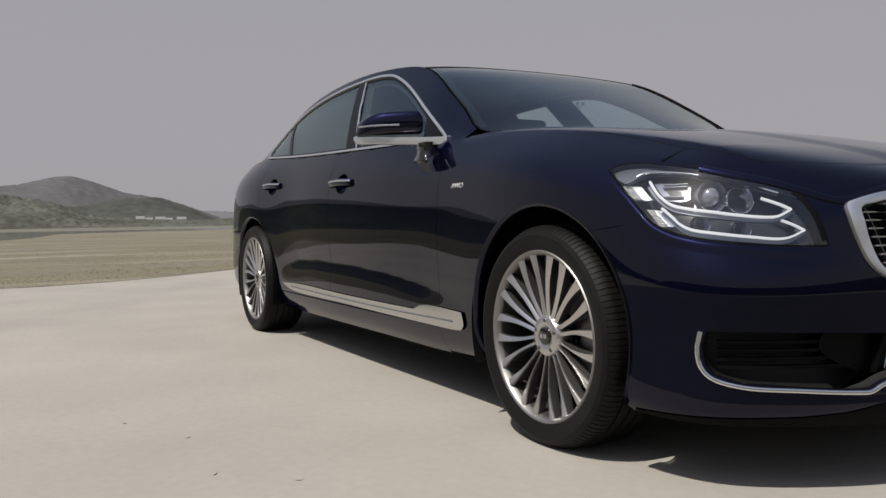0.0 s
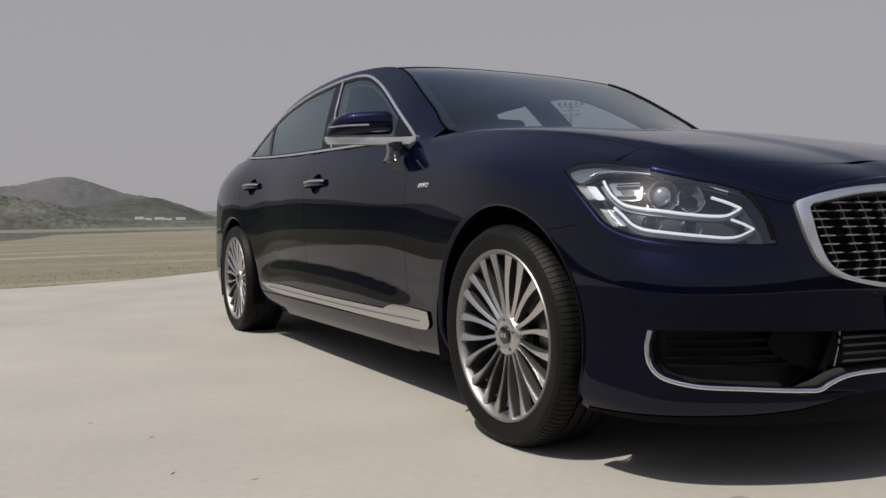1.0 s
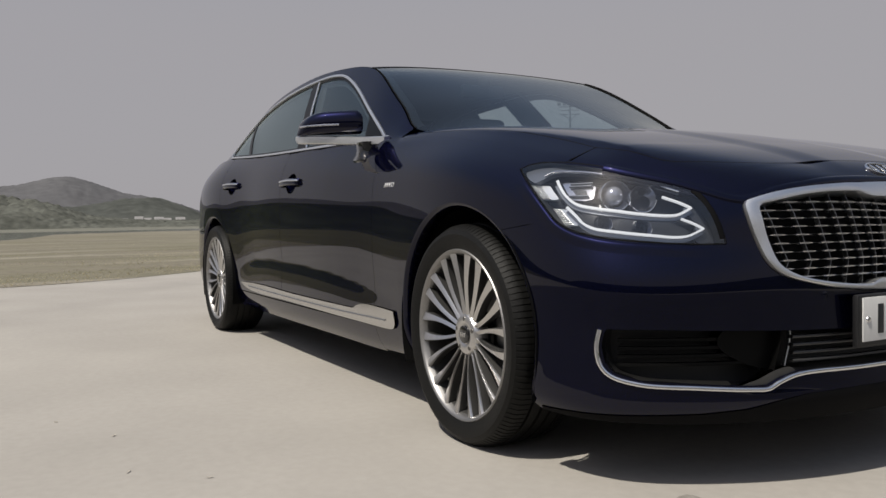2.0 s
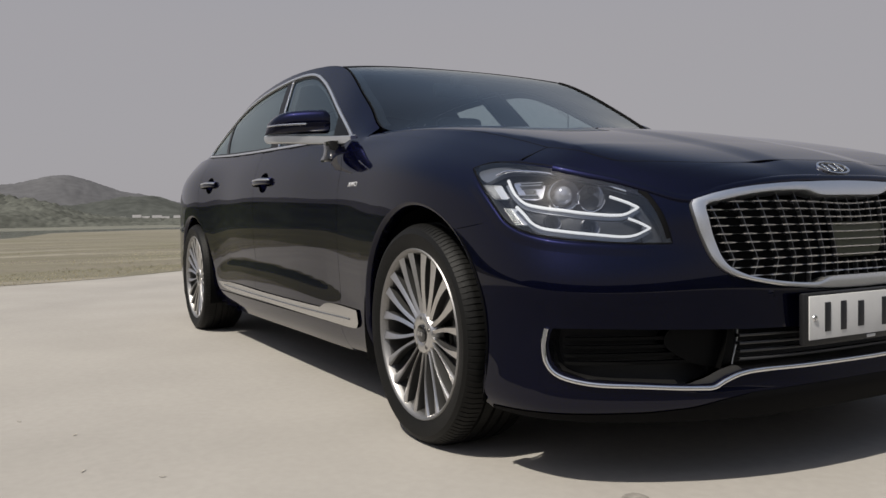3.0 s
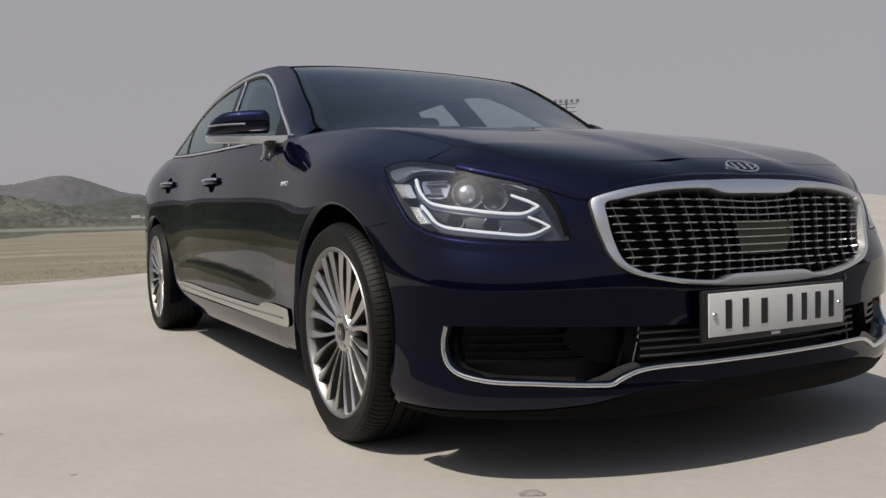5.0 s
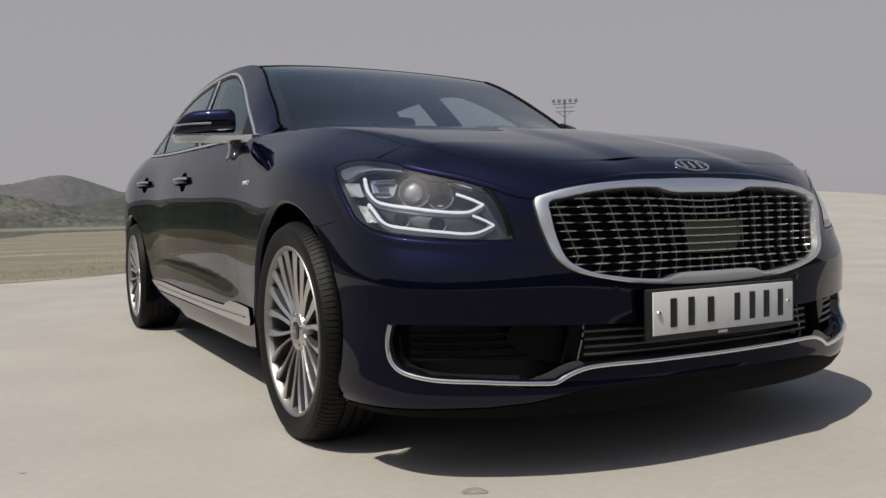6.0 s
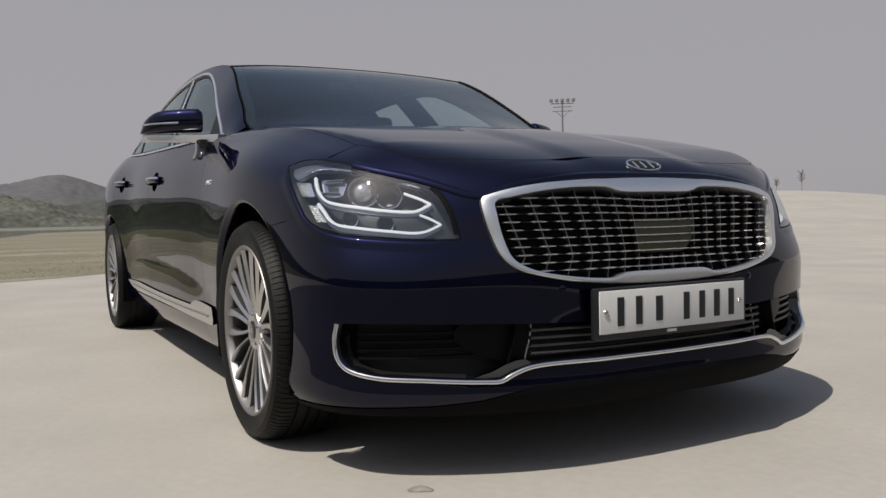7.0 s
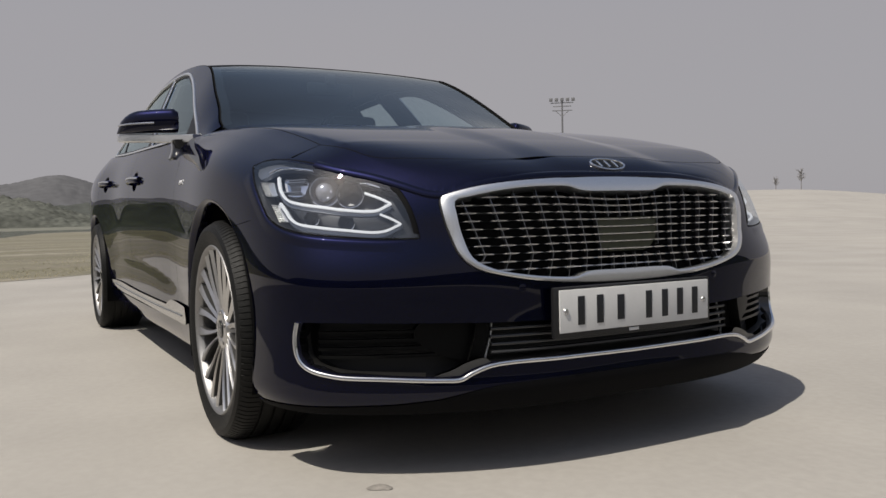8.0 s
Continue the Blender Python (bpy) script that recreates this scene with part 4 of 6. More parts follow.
both("front_wing", car, PAINT, softened(sheet(body, fender, .011, (LAMP,), out=-1, gap=.0006)))
# flush black strips stand in for the shade in the panel gaps
for line in (shut, SIDE_SHUT, np.stack([np.linspace(.384, .372, 12), np.linspace(.712, .80, 12)], 1)):
    v, f = swept(hood(line[:, 0], line[:, 1]), normals_of(hood, line), [(-.0014, -.004), (-.0014, .0001), (.0014, .0001), (.0014, -.004)])
    for m in (1, -1):
        part("shut_gap_shade", from_lists(v * (1, m, 1), f), VOID, car)
# a narrow bead closes the edge between the wing's side and its top
a = np.linspace(.80, float(a_at(-.62)), 220)
rim = body_v(a, np.full(220, 8.0))
low, top = body(a, top_of(a) - .006) + (0, -.0003, 0), hood(rim[:, 0], rim[:, 1] + .006) + (0, 0, .0003)
nn = np.stack([np.interp(a, _la, _ln[:, i]) for i in range(3)], 1)
bead = np.concatenate([low, rim + nn * .0004, top])
panels = [(k * 220 + i, (k + 1) * 220 + i, (k + 1) * 220 + i + 1, k * 220 + i + 1) for k in range(2) for i in range(219)]
both("wing_bead", car, PAINT, (bead, panels, np.concatenate([nn] * 3)))
# the rounded ridge where the nose turns down to the grille and the lamps
a = np.linspace(-.93, .93, 150)
ridge = body_v(np.abs(a), np.full(150, 8.0)) * np.stack([np.ones(150), np.where(a < 0, -1, 1), np.ones(150)], 1)
out_way = np.stack([np.interp(np.abs(a), _la, _ln[:, k]) for k in range(3)], 1) * np.stack([np.ones(150), np.where(a < 0, -1, 1), np.ones(150)], 1)
v, f = swept(ridge - out_way * .0142, out_way, [(.018 * math.cos(t), .018 * math.sin(t)) for t in np.linspace(0, 2 * math.pi, 20, endpoint=False)])
part("nose_ridge", from_lists(v, f), PAINT, car)

# glasshouse
def rail_z(x):
    return float(np.interp(-x, -_rx, _rz))


def waist_z(x):
    return float(top_of(a_at(x)))


DLO = outline([(-.805, .994), (-.925, 1.06), (-1.10, 1.154), (-1.31, 1.264), (-1.46, 1.332), (-1.60, 1.381), (-1.73, 1.403), (-1.87, 1.412), (-2.14, 1.414), (-2.50, 1.400),
               (-2.86, 1.352), (-3.10, 1.274), (-3.215, 1.19), (-3.25, 1.125), (-3.235, 1.087), (-2.7, 1.055), (-2.24, 1.034), (-1.7, 1.016), (-1.26, 1.004)], 190, sharp=(0, 14))
xs = np.linspace(-.70, -3.72, 90)
SIDE = [(x, rail_z(x) - .001) for x in xs] + [(x, waist_z(x) - .004) for x in xs[::-1]]
inner = np.array([p for p in DLO])
mid = DLO.mean(0)


def shrunk(poly, d):
    """An outline moved inwards by d."""
    t = np.roll(poly, -1, 0) - np.roll(poly, 1, 0)
    n = np.stack([-t[:, 1], t[:, 0]], 1) / np.maximum(np.hypot(*t.T), 1e-9)[:, None]
    s = np.sign(np.sum(poly[:, 0] * np.roll(poly[:, 1], -1) - np.roll(poly[:, 0], -1) * poly[:, 1]))
    return poly + n * d * s


both("pillar_panel", car, PAINT, sheet(flank, SIDE, .012, (DLO,), gap=.0005, depth=.02))
DLO_IN = shrunk(DLO, .0125)
v, f = ring(flank, DLO, DLO_IN, .006)
for m in (1, -1):
    part("window_surround", from_lists(v * (1, m, 1), f), SATIN, car, "satin chrome window surround")


def clipped(poly, x0, z0, x1, z1, keep):
    """The part of an outline on one side of a line from (x0, z0) to (x1, z1)."""
    out = []
    s = [((x1 - x0) * (q[1] - z0) - (z1 - z0) * (q[0] - x0)) * keep for q in poly]
    for i in range(len(poly)):
        j = (i + 1) % len(poly)
        if s[i] >= 0:
            out.append(poly[i])
        if (s[i] >= 0) != (s[j] >= 0):
            w = s[i] / (s[i] - s[j])
            out.append(poly[i] * (1 - w) + poly[j] * w)
    return np.array(out)


GLASS_ALL = shrunk(DLO, .010)
B0, B1, C0, C1 = (-1.655, 1.0, -1.965, 1.42), (-1.80, 1.0, -2.055, 1.42), (-2.66, 1.03, -3.06, 1.34), (-2.715, 1.03, -3.10, 1.34)
both("front_window", car, SIDE_GLASS, sheet(flank, clipped(GLASS_ALL, *B0, -1), .03, gap=0, depth=0, lift=-.006), "tinted front door glass")
both("window_seal", car, DULL_BLACK, sheet(flank, GLASS_ALL, .01, (shrunk(DLO, .024),), gap=0, depth=.004, lift=-.0035), "black rubber window seal")
both("sail_panel", car, DULL_BLACK, sheet(flank, clipped(GLASS_ALL, -1.015, 1.0, -1.10, 1.17, -1), .015, gap=0, lift=-.002), "gloss black corner panel behind the mirror")
both("rear_window", car, SIDE_GLASS, sheet(flank, clipped(clipped(GLASS_ALL, *B1, 1), *C0, -1), .03, gap=0, depth=0, lift=-.006), "tinted rear door glass")
both("quarter_light", car, SIDE_GLASS, sheet(flank, clipped(GLASS_ALL, *C1, 1), .02, gap=0, depth=0, lift=-.006), "tinted quarter glass")
both("centre_pillar", car, DULL_BLACK, sheet(flank, clipped(clipped(GLASS_ALL, *B0, 1), *B1, -1), .02, gap=0, lift=-.003), "gloss black centre pillar")
both("window_divider", car, BLACK, sheet(flank, clipped(clipped(GLASS_ALL, *C0, 1), *C1, -1), .02, gap=0, lift=-.003))
moulding("pillar_trim", car, CHROME, flank, [(-1.672, 1.03), (-1.75, 1.125), (-1.83, 1.235), (-1.935, 1.392)], .010, .006, label="thin chrome strip")

WS_TOP = outline([(-1.325, .601), (-1.385, .42), (-1.43, .2), (-1.445, 0)], 40, closed=False)
ws_side = np.array([(x, float(np.interp(-x, -_rx, _ry)) - .004) for x in np.linspace(-.42, -1.325, 80)])
WS = mirrored_y(np.concatenate([[(-.402, 0)], ws_side[:-1], WS_TOP]))
panel("windscreen", car, WINDSCREEN, sheet(roof, WS, .02, gap=.0, depth=0), "tinted windscreen")
for s in (1, -1):
    pq = np.array([(x, s * (float(np.interp(-x, -_rx, _ry)) - .026)) for x in np.linspace(-.70, -1.31, 40)])
    moulding("windscreen_band", car, DULL_BLACK, roof, pq, .040, .0012, sides="one", lift=-.004)
    moulding("windscreen_edge", car, VOID, roof, pq + (0, s * .019), .012 if s > 0 else .006, .007 if s > 0 else .001, sides="one", label="black rubber windscreen edge")
moulding("windscreen_seal", car, BLACK, roof, np.concatenate([WS_TOP, WS_TOP[-2::-1] * (1, -1)]), .02, .0035, sides="one")
rw_top = outline([(-2.98, .56), (-2.93, .3), (-2.91, 0)], 30, closed=False)
rw_side = np.array([(x, float(np.interp(-x, -_rx, _ry)) - .02) for x in np.linspace(-3.0, -3.78, 50)])
RW = mirrored_y(np.concatenate([rw_top[::-1], rw_side, [(-3.82, .4), (-3.84, 0)]]))
panel("rear_screen", car, SIDE_GLASS, sheet(roof, RW, .03, gap=0, depth=0), "tinted rear screen")
roof_side = np.array([(x, float(np.interp(-x, -_rx, _ry))) for x in np.linspace(-1.327, -3.78, 120)])
panel("roof", car, PAINT, sheet(roof, mirrored_y(np.concatenate([WS_TOP[::-1], roof_side, [(-3.9, .4), (-3.92, 0)]])), .02, (RW,), gap=.001))
deck = lambda x, y: np.stack(np.broadcast_arrays(x, y, 1.055 - .03 * (np.abs(y) / .8) ** 4 - .02 * (np.asarray(x) + 3.95) ** 2), -1)
panel("boot_deck", car, PAINT, sheet(deck, mirrored_y([(-3.70, 0), (-3.70, .70), (-3.9, .70), (-4.07, .52), (-4.165, .3), (-4.17, 0)]), .03))

# ---- grille
def resampled(poly, n):
    d = np.concatenate([[0], np.cumsum(np.hypot(*np.diff(np.vstack([poly, poly[:1]]), axis=0).T))])
    t = np.linspace(0, d[-1], n, endpoint=False)
    q = np.vstack([poly, poly[:1]])
    return np.stack([np.interp(t, d, q[:, 0]), np.interp(t, d, q[:, 1])], 1)


go = resampled(GRILLE_OUT, 260)
gi_raw = resampled(GRILLE_IN, 900)
ang = lambda p: np.arctan2((p[:, 1] - .612) * 2.2, p[:, 0])
# pair each outer point with the inner point on the same ray from the middle
order = np.argsort(ang(gi_raw))
gi_raw = gi_raw[order]
ga = ang(gi_raw)
wrap = lambda col: np.interp(ang(go), np.concatenate([ga - 2 * math.pi, ga, ga + 2 * math.pi]), np.tile(gi_raw[:, col], 3))
gi = np.stack([wrap(0), wrap(1)], 1)
v, f = ring(body, go, gi, .010, 8, out=-1)
grille = part("grille", from_lists(v, f), SATIN, car, "broad satin chrome grille surround")


def sunk(depth):
    """The body surface set back by a depth, for what lies behind an opening."""
    def at(a, z):
        a, z = np.broadcast_arrays(np.asarray(a, float), np.asarray(z, float))
        pq = np.stack([a.ravel(), z.ravel()], 1)
        return (body(pq[:, 0], pq[:, 1]) + normals_of(body, pq) * depth).reshape(*a.shape, 3)
    return at


deep = sunk(.045)
panel("grille_back", grille, VOID, sheet(deep, GRILLE_OUT, .03, gap=.004, depth=0, out=-1))
inside = lambda a, z: distance_to(GRILLE_IN, np.array([(a, z)]))[0]
mesh_level = sunk(.012)
# bars across, thick between the crossings and thin at them
PITCH_Z, COLS = .0208, 16


def col_a(k, z):
    """Where the k-th upright rib runs at height z: swept inwards on its way down, out again at the foot."""
    m = k - COLS / 2
    top = m * (.040 + .0027 * abs(m)) - .003
    return top - top / .45 * (.056 * np.clip((.72 - z) / .16, 0, 1) - .03 * np.clip((.56 - z) / .06, 0, 1))


# the upper bars sag towards the middle, under the surround's lip
level = lambda i, a: .520 + i * PITCH_Z - .010 * (i / 9) ** 3 * np.exp(-(a / .14) ** 2)
for i in range(10):
    z0 = .520 + i * PITCH_Z
    pts = [a for a in np.linspace(-.53, .53, 265) if inside(a, float(level(i, a))) > -.004]
    a = np.linspace(min(pts), max(pts), len(pts))
    z = level(i, a)
    near = np.min(np.abs(a[:, None] - np.array([float(col_a(k, z0)) for k in range(COLS + 1)])[None]), 1)
    thick = .0005 + .0030 * np.cos(np.clip(near / .031, 0, 1) * math.pi / 2) ** 2
    p = mesh_level(a, z)
    n = normals_of(body, np.stack([a, z], 1)) * -1
    up = np.array([(0, 0, 1.0)] * len(a))
    rows = [p - up * thick[:, None] - n * .006, p - up * thick[:, None] * .5 + n * .003, p + up * thick[:, None] * .6 + n * .004, p + up * thick[:, None] - n * .004, p + up * thick[:, None] - n * .014, p - up * thick[:, None] - n * .014]
    m = len(a)
    vv = np.concatenate(rows)
    ff = [(j * m + k, j * m + k + 1, (j + 1) % 6 * m + k + 1, (j + 1) % 6 * m + k) for j in range(6) for k in range(m - 1)]
    part("grille_bar", from_lists(vv, ff), GRILLE_METAL, grille)
for k in range(COLS + 1):
    zz = np.linspace(.49, .735, 50)
    aa = np.array([float(col_a(k, z)) for z in zz])
    keep = distance_to(GRILLE_IN, np.stack([aa, zz], 1)) > -.003
    if keep.sum() < 6:
        continue
    # where a rib meets the radar cover it stops above it and goes on below
    keep &= ~((aa > -.13) & (aa < .07) & (zz > .553) & (zz < .65))
    for run in np.split(np.flatnonzero(keep), np.flatnonzero(np.diff(np.flatnonzero(keep)) > 1) + 1):
        if len(run) < 3:
            continue
        ra, rz = aa[run], zz[run]
        n = normals_of(body, np.stack([ra, rz], 1)) * -1
        vv, ff = swept(mesh_level(ra, rz), n, [(-.0008, -.014), (-.0008, -.001), (.0008, -.001), (.0008, -.014)])
        part("grille_rib", from_lists(vv, ff), RIB_METAL, grille)
panel("radar_cover", grille, RADAR, sheet(sunk(.017), outline([(-.147, .648), (.076, .648), (.076, .60), (.072, .562), (.064, .556), (-.088, .556), (-.112, .573), (-.131, .60)], 60, sharp=(0, 1, 3, 4, 5, 6)), .02, gap=0, out=-1), "dark glossy radar cover")

# ---- lower intake
intake = panel("lower_intake", car, BLACK, sheet(sunk(.085), INTAKE, .02, gap=-.02, depth=0, out=-1), "black lower air intake")
loop = resampled(INTAKE, 300)
rows = [body(loop[:, 0], loop[:, 1]), sunk(.09)(loop[:, 0], loop[:, 1])]
v = np.concatenate(rows)
part("intake_lining", from_lists(v, [(i, (i + 1) % 300, 300 + (i + 1) % 300, 300 + i) for i in range(300)]), GLOSS_BLACK, intake)
chrome_line = outline([(.905, .402), (.912, .362), (.905, .318), (.882, .291), (.816, .271), (.69, .262), (.55, .253), (.508, .253), (.476, .268), (.424, .284), (.22, .288), (0, .287)], 130, closed=False)
line = np.concatenate([chrome_line, chrome_line[-2::-1] * (-1, 1)])
moulding("intake_trim", intake, CHROME, body, line, .0115, .009, out=-1, label="thin chrome strip round the intake", sides="one")
# the trim's inner face, a bright shelf at either end of the intake
fin = outline([(.905, .398), (.911, .362), (.903, .318), (.880, .292), (.816, .273), (.69, .264), (.60, .259)], 60, closed=False)
m = len(fin)
inward = np.stack([np.full(m, -.012), np.full(m, .010)], 1)
rows = np.concatenate([sunk(-.004)(fin[:, 0], fin[:, 1]), sunk(.012)(*(fin + inward * .5).T), sunk(.045)(*(fin + inward).T)])
for q in (1, -1):
    part("trim_shelf", from_lists(rows * (1, q, 1), [(k * m + i, k * m + i + 1, (k + 1) * m + i + 1, (k + 1) * m + i) for k in range(2) for i in range(m - 1)]), ALLOY_IN, intake, "grey inner face of the intake trim")
for s in (1, -1):
    wedge = np.array([(.60, .262), (.51, .261), (.474, .278), (.424, .293), (.446, .302), (.488, .294), (.535, .274)])
    wedge = wedge if s > 0 else wedge[::-1] * (-1, 1)
    panel("trim_wedge", intake, ALLOY_IN, sheet(sunk(.004), outline(wedge, 60, sharp=(0, 3)), .008, gap=0, depth=.02, out=-1), "satin chrome wedge")
for z in (.312, .332, .352, .372):
    for s in (1, -1):
        a = np.linspace(.50, .87, 40)
        v, f = swept(sunk(.05)(a * s, np.full(40, z)), normals_of(body, np.stack([a * s, np.full(40, z)], 1)) * -1, [(-.004, -.01), (-.004, .012), (.004, .012), (.004, -.01)])
        part("intake_slat", from_lists(v, f), DULL_BLACK, intake)
    a = np.linspace(-.42, .42, 80)
    v, f = swept(sunk(.035)(a, np.full(80, z)), normals_of(body, np.stack([a, np.full(80, z)], 1)) * -1, bar_section(.008, .014))
    part("intake_slat", from_lists(v, f), SLAT_GREY, intake)
for s in (1, -1):
    pad = outline([(.43, .388), (.60, .394), (.62, .36), (.56, .315), (.475, .295), (.44, .31)], 50)
    if s < 0:
        pad = pad[::-1] * (-1, 1)
    panel("intake_pod", intake, DULL_BLACK, sheet(sunk(.035), pad, .015, gap=0, depth=.05, out=-1))
    # the upright divider: black outside, bright on the side that faces the middle
    z = np.linspace(.262, .390, 14)
    a = s * (.478 + .012 * np.cos((z - .262) / .128 * math.pi))
    wall = np.concatenate([sunk(.004)(a, z), sunk(.075)(a - s * .01, z)])
    part("intake_divider", from_lists(wall, [(i, i + 1, 15 + i, 14 + i) for i in range(13)]), DULL_BLACK, intake)
    moulding("divider_trim", intake, SATIN, sunk(.046), np.stack([a - s * .055, z], 1)[::s], .005, .006, out=-1, sides="one")

# black valance along the lower edge
under = [(0, .240), (.22, .239), (.40, .234), (.48, .222), (.56, .205), (.67, .196), (.92, .191), (1.09, .187)]
valance = along_bottom(0, 1.09, 60) + under[::-1]
panel("lower_valance", car, VALANCE, sheet(body, mirrored(valance), .009, gap=0, depth=.004, lift=.0025, out=-1), "black valance under the bumper")

# ---- number plate
px = .852
plate = part("number_plate", box_bm(px, 0, .409, .004, .52, .110, .0018), PLATE_WHITE, car, "white number plate with dark characters")
part("plate_frame", box_bm(px - .012, 0, .405, .018, .545, .132, .006), BLACK, plate, "black plate frame")
part("plate_bracket", box_bm(px - .045, 0, .405, .06, .40, .09, .01), BLACK, plate)
for s in (-1, 1):
    v, f = turned([(0, -.004), (.0065, -.003), (.0085, 0), (.0085, .002)], 20)
    part("bolt", from_lists([(px + .002 - y, s * .241 + x, .409 + z) for x, y, z in v], f), CHROME, plate, "chrome bolt")
# the characters stand as plain bars of their size
for y0, w, h, dz in ((-.192, .052, .074, 0), (-.130, .052, .074, 0), (-.060, .056, .066, 0), (.038, .05, .074, 0), (.096, .05, .074, 0), (.152, .052, .074, 0), (.208, .05, .074, 0)):
    part("plate_character", box_bm(px + .0026, y0, .409 + dz, .002, w * .42, h, .0006), PLATE_INK, plate)
part("plate_mark", box_bm(px - .002, -.012, .3465, .002, .034, .008, .0006), PLATE_WHITE, plate)


# ---- wheels
def wheel_meshes():
    """The wheel's parts round its own axle: y = 0 is the rim's outer lip, -y looks out."""
    out = {}

    def keep(name, bm, mat, label="", angle=35):
        ob = part(name, bm, mat, None, label, angle=angle)
        out.setdefault(name, []).append((ob.data, label))
        bpy.data.objects.remove(ob)

    # barrel and lip
    prof = [(.241, .020), (.243, .014), (.247, .002), (.252, -.003), (.2565, -.004), (.2595, 0), (.258, .010), (.246, .016)]
    keep("wheel", from_lists(*turned(prof, 96)), RIM_LIP)
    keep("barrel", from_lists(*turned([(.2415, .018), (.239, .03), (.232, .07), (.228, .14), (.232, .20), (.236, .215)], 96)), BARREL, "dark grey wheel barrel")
    # tyre: side walls, shoulder blocks and four grooves round the tread
    R = TYRE_R
    prof = [(.247, .012), (.256, .001), (.264, -.003), (.285, -.010), (.303, -.012), (.316, -.006), (R - .012, .006), (R - .005, .018), (R - .003, .03), (R - .0015, .052), (R - .0015, .054), (R - .008, .055), (R - .008, .062), (R - .001, .063),
            (R, .088), (R, .090), (R - .008, .091), (R - .008, .100), (R, .101), (R, .126), (R - .008, .127), (R - .008, .136), (R, .137), (R - .001, .164), (R - .008, .165), (R - .008, .172), (R - .0015, .173), (R - .003, .2), (R - .008, .215), (R - .02, .226), (.30, .238), (.27, .228), (.247, .214)]
    blocks, m = 118, len(prof)
    v = []
    for i in range(blocks):
        for q, cut in ((0, 0), (.40, 0), (.74, 0), (.80, 1), (.96, 1)):
            for j, (r, s) in enumerate(prof):
                if cut and (7 <= j <= 9 or 27 <= j <= 29):
                    r -= .0020
                if j == 6 and cut:
                    r -= .0025
                t = 2 * math.pi * (i + q + (.12 if 14 <= j <= 22 else 0)) / blocks
                v.append((r * math.sin(t), s, max(-HUB_Z + .001, r * math.cos(t))))
    n = blocks * 5
    f = [(i * m + j, i * m + j + 1, (i + 1) % n * m + j + 1, (i + 1) % n * m + j) for i in range(n) for j in range(m - 1)]
    keep("tyre", from_lists(v, f), RUBBER, "black tyre with blocked tread", 30)
    # twenty spokes in ten pairs
    for i in range(20):
        pair, side = divmod(i, 2)
        t = 2 * math.pi * (pair + .5) / 10
        s = -1 if side else 1
        v, f = [], []
        steps = 12
        for k in range(steps + 1):
            q = k / steps
            r = .050 + (.249 - .050) * q
            off = s * (.0075 + .0255 * q ** 1.15 + .009 * math.sin(q * math.pi))
            w = .0064 - .0008 * math.sin(q * math.pi) + .0098 * q ** 2.8
            y = .022 - .020 * q ** 1.5 - .004 * math.sin(q * math.pi)
            for dx, dy in ((-w * .8, .034), (-w, .007), (-w * .72, .0005), (w * .1, .0028), (w, .007), (w * .8, .034)):
                v.append((off + dx, y + dy, r))
        for k in range(steps):
            for j in range(5):
                f.append((k * 6 + j, k * 6 + j + 1, (k + 1) * 6 + j + 1, (k + 1) * 6 + j))
        bm = from_lists(v, f)
        bmesh.ops.rotate(bm, verts=bm.verts, cent=(0, 0, 0), matrix=Matrix.Rotation(t, 3, "Y"))
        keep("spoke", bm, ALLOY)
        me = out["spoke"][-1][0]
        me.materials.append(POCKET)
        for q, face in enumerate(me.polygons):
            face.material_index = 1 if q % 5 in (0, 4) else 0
    keep("hub", from_lists(*turned([(0, .020), (.030, .020), (.034, .017), (.046, .016), (.058, .020), (.068, .034), (.070, .06), (.05, .07)], 48)), ALLOY)
    for i in range(5):
        bm = from_lists(*turned([(0, .016), (.006, .016), (.0085, .02), (.0085, .03)], 12))
        t = 2 * math.pi * i / 5
        bmesh.ops.translate(bm, verts=bm.verts, vec=(.047 * math.sin(t), 0, .047 * math.cos(t)))
        keep("wheel_nut", bm, STEEL)
    keep("hub_cap", from_lists(*turned([(0, .013), (.022, .0135), (.027, .015), (.0275, .022)], 40)), GLOSS_BLACK, "dark round hub cap with a pale mark")
    bm = bmesh.new()
    for x, w in ((-.013, .003), (-.0075, .003), (0, .003), (.0075, .003), (.013, .003)):
        box_bm(x, .0125, 0, w, .002, .013, 0, bm=bm)
    keep("cap_mark", bm, CHROME)
    keep("brake_disc", from_lists(*turned([(.07, .085), (.165, .085), (.168, .088), (.168, .108), (.165, .112), (.07, .112)], 64)), STEEL)
    bm = box_bm(.148, .10, .02, .075, .085, .17, .018)
    keep("brake_caliper", bm, STEEL, "grey brake caliper")
    # black disc added behind the spokes: blocks the sun and darkens the gaps
    keep("rim_blocker", from_lists(*turned([(0, .128), (.231, .15)], 48)), VOID)
    return out


WHEEL = wheel_meshes()


def wheel(x, right):
    base, _ = WHEEL["wheel"][0]
    w = new("wheel", base)
    w.parent = car
    w.matrix_basis = pose(x, -.925 if right else .925, HUB_Z, 0, 0, 0 if right else 180)
    tagged(w, "multi-spoke bright alloy wheel with black tyre")
    for name, items in WHEEL.items():
        for me, label in items:
            if name != "wheel":
                o = tagged(new(name, me), label)
                o.parent = w


for x in (0, -3.105):
    for right in (True, False):
        wheel(x, right)
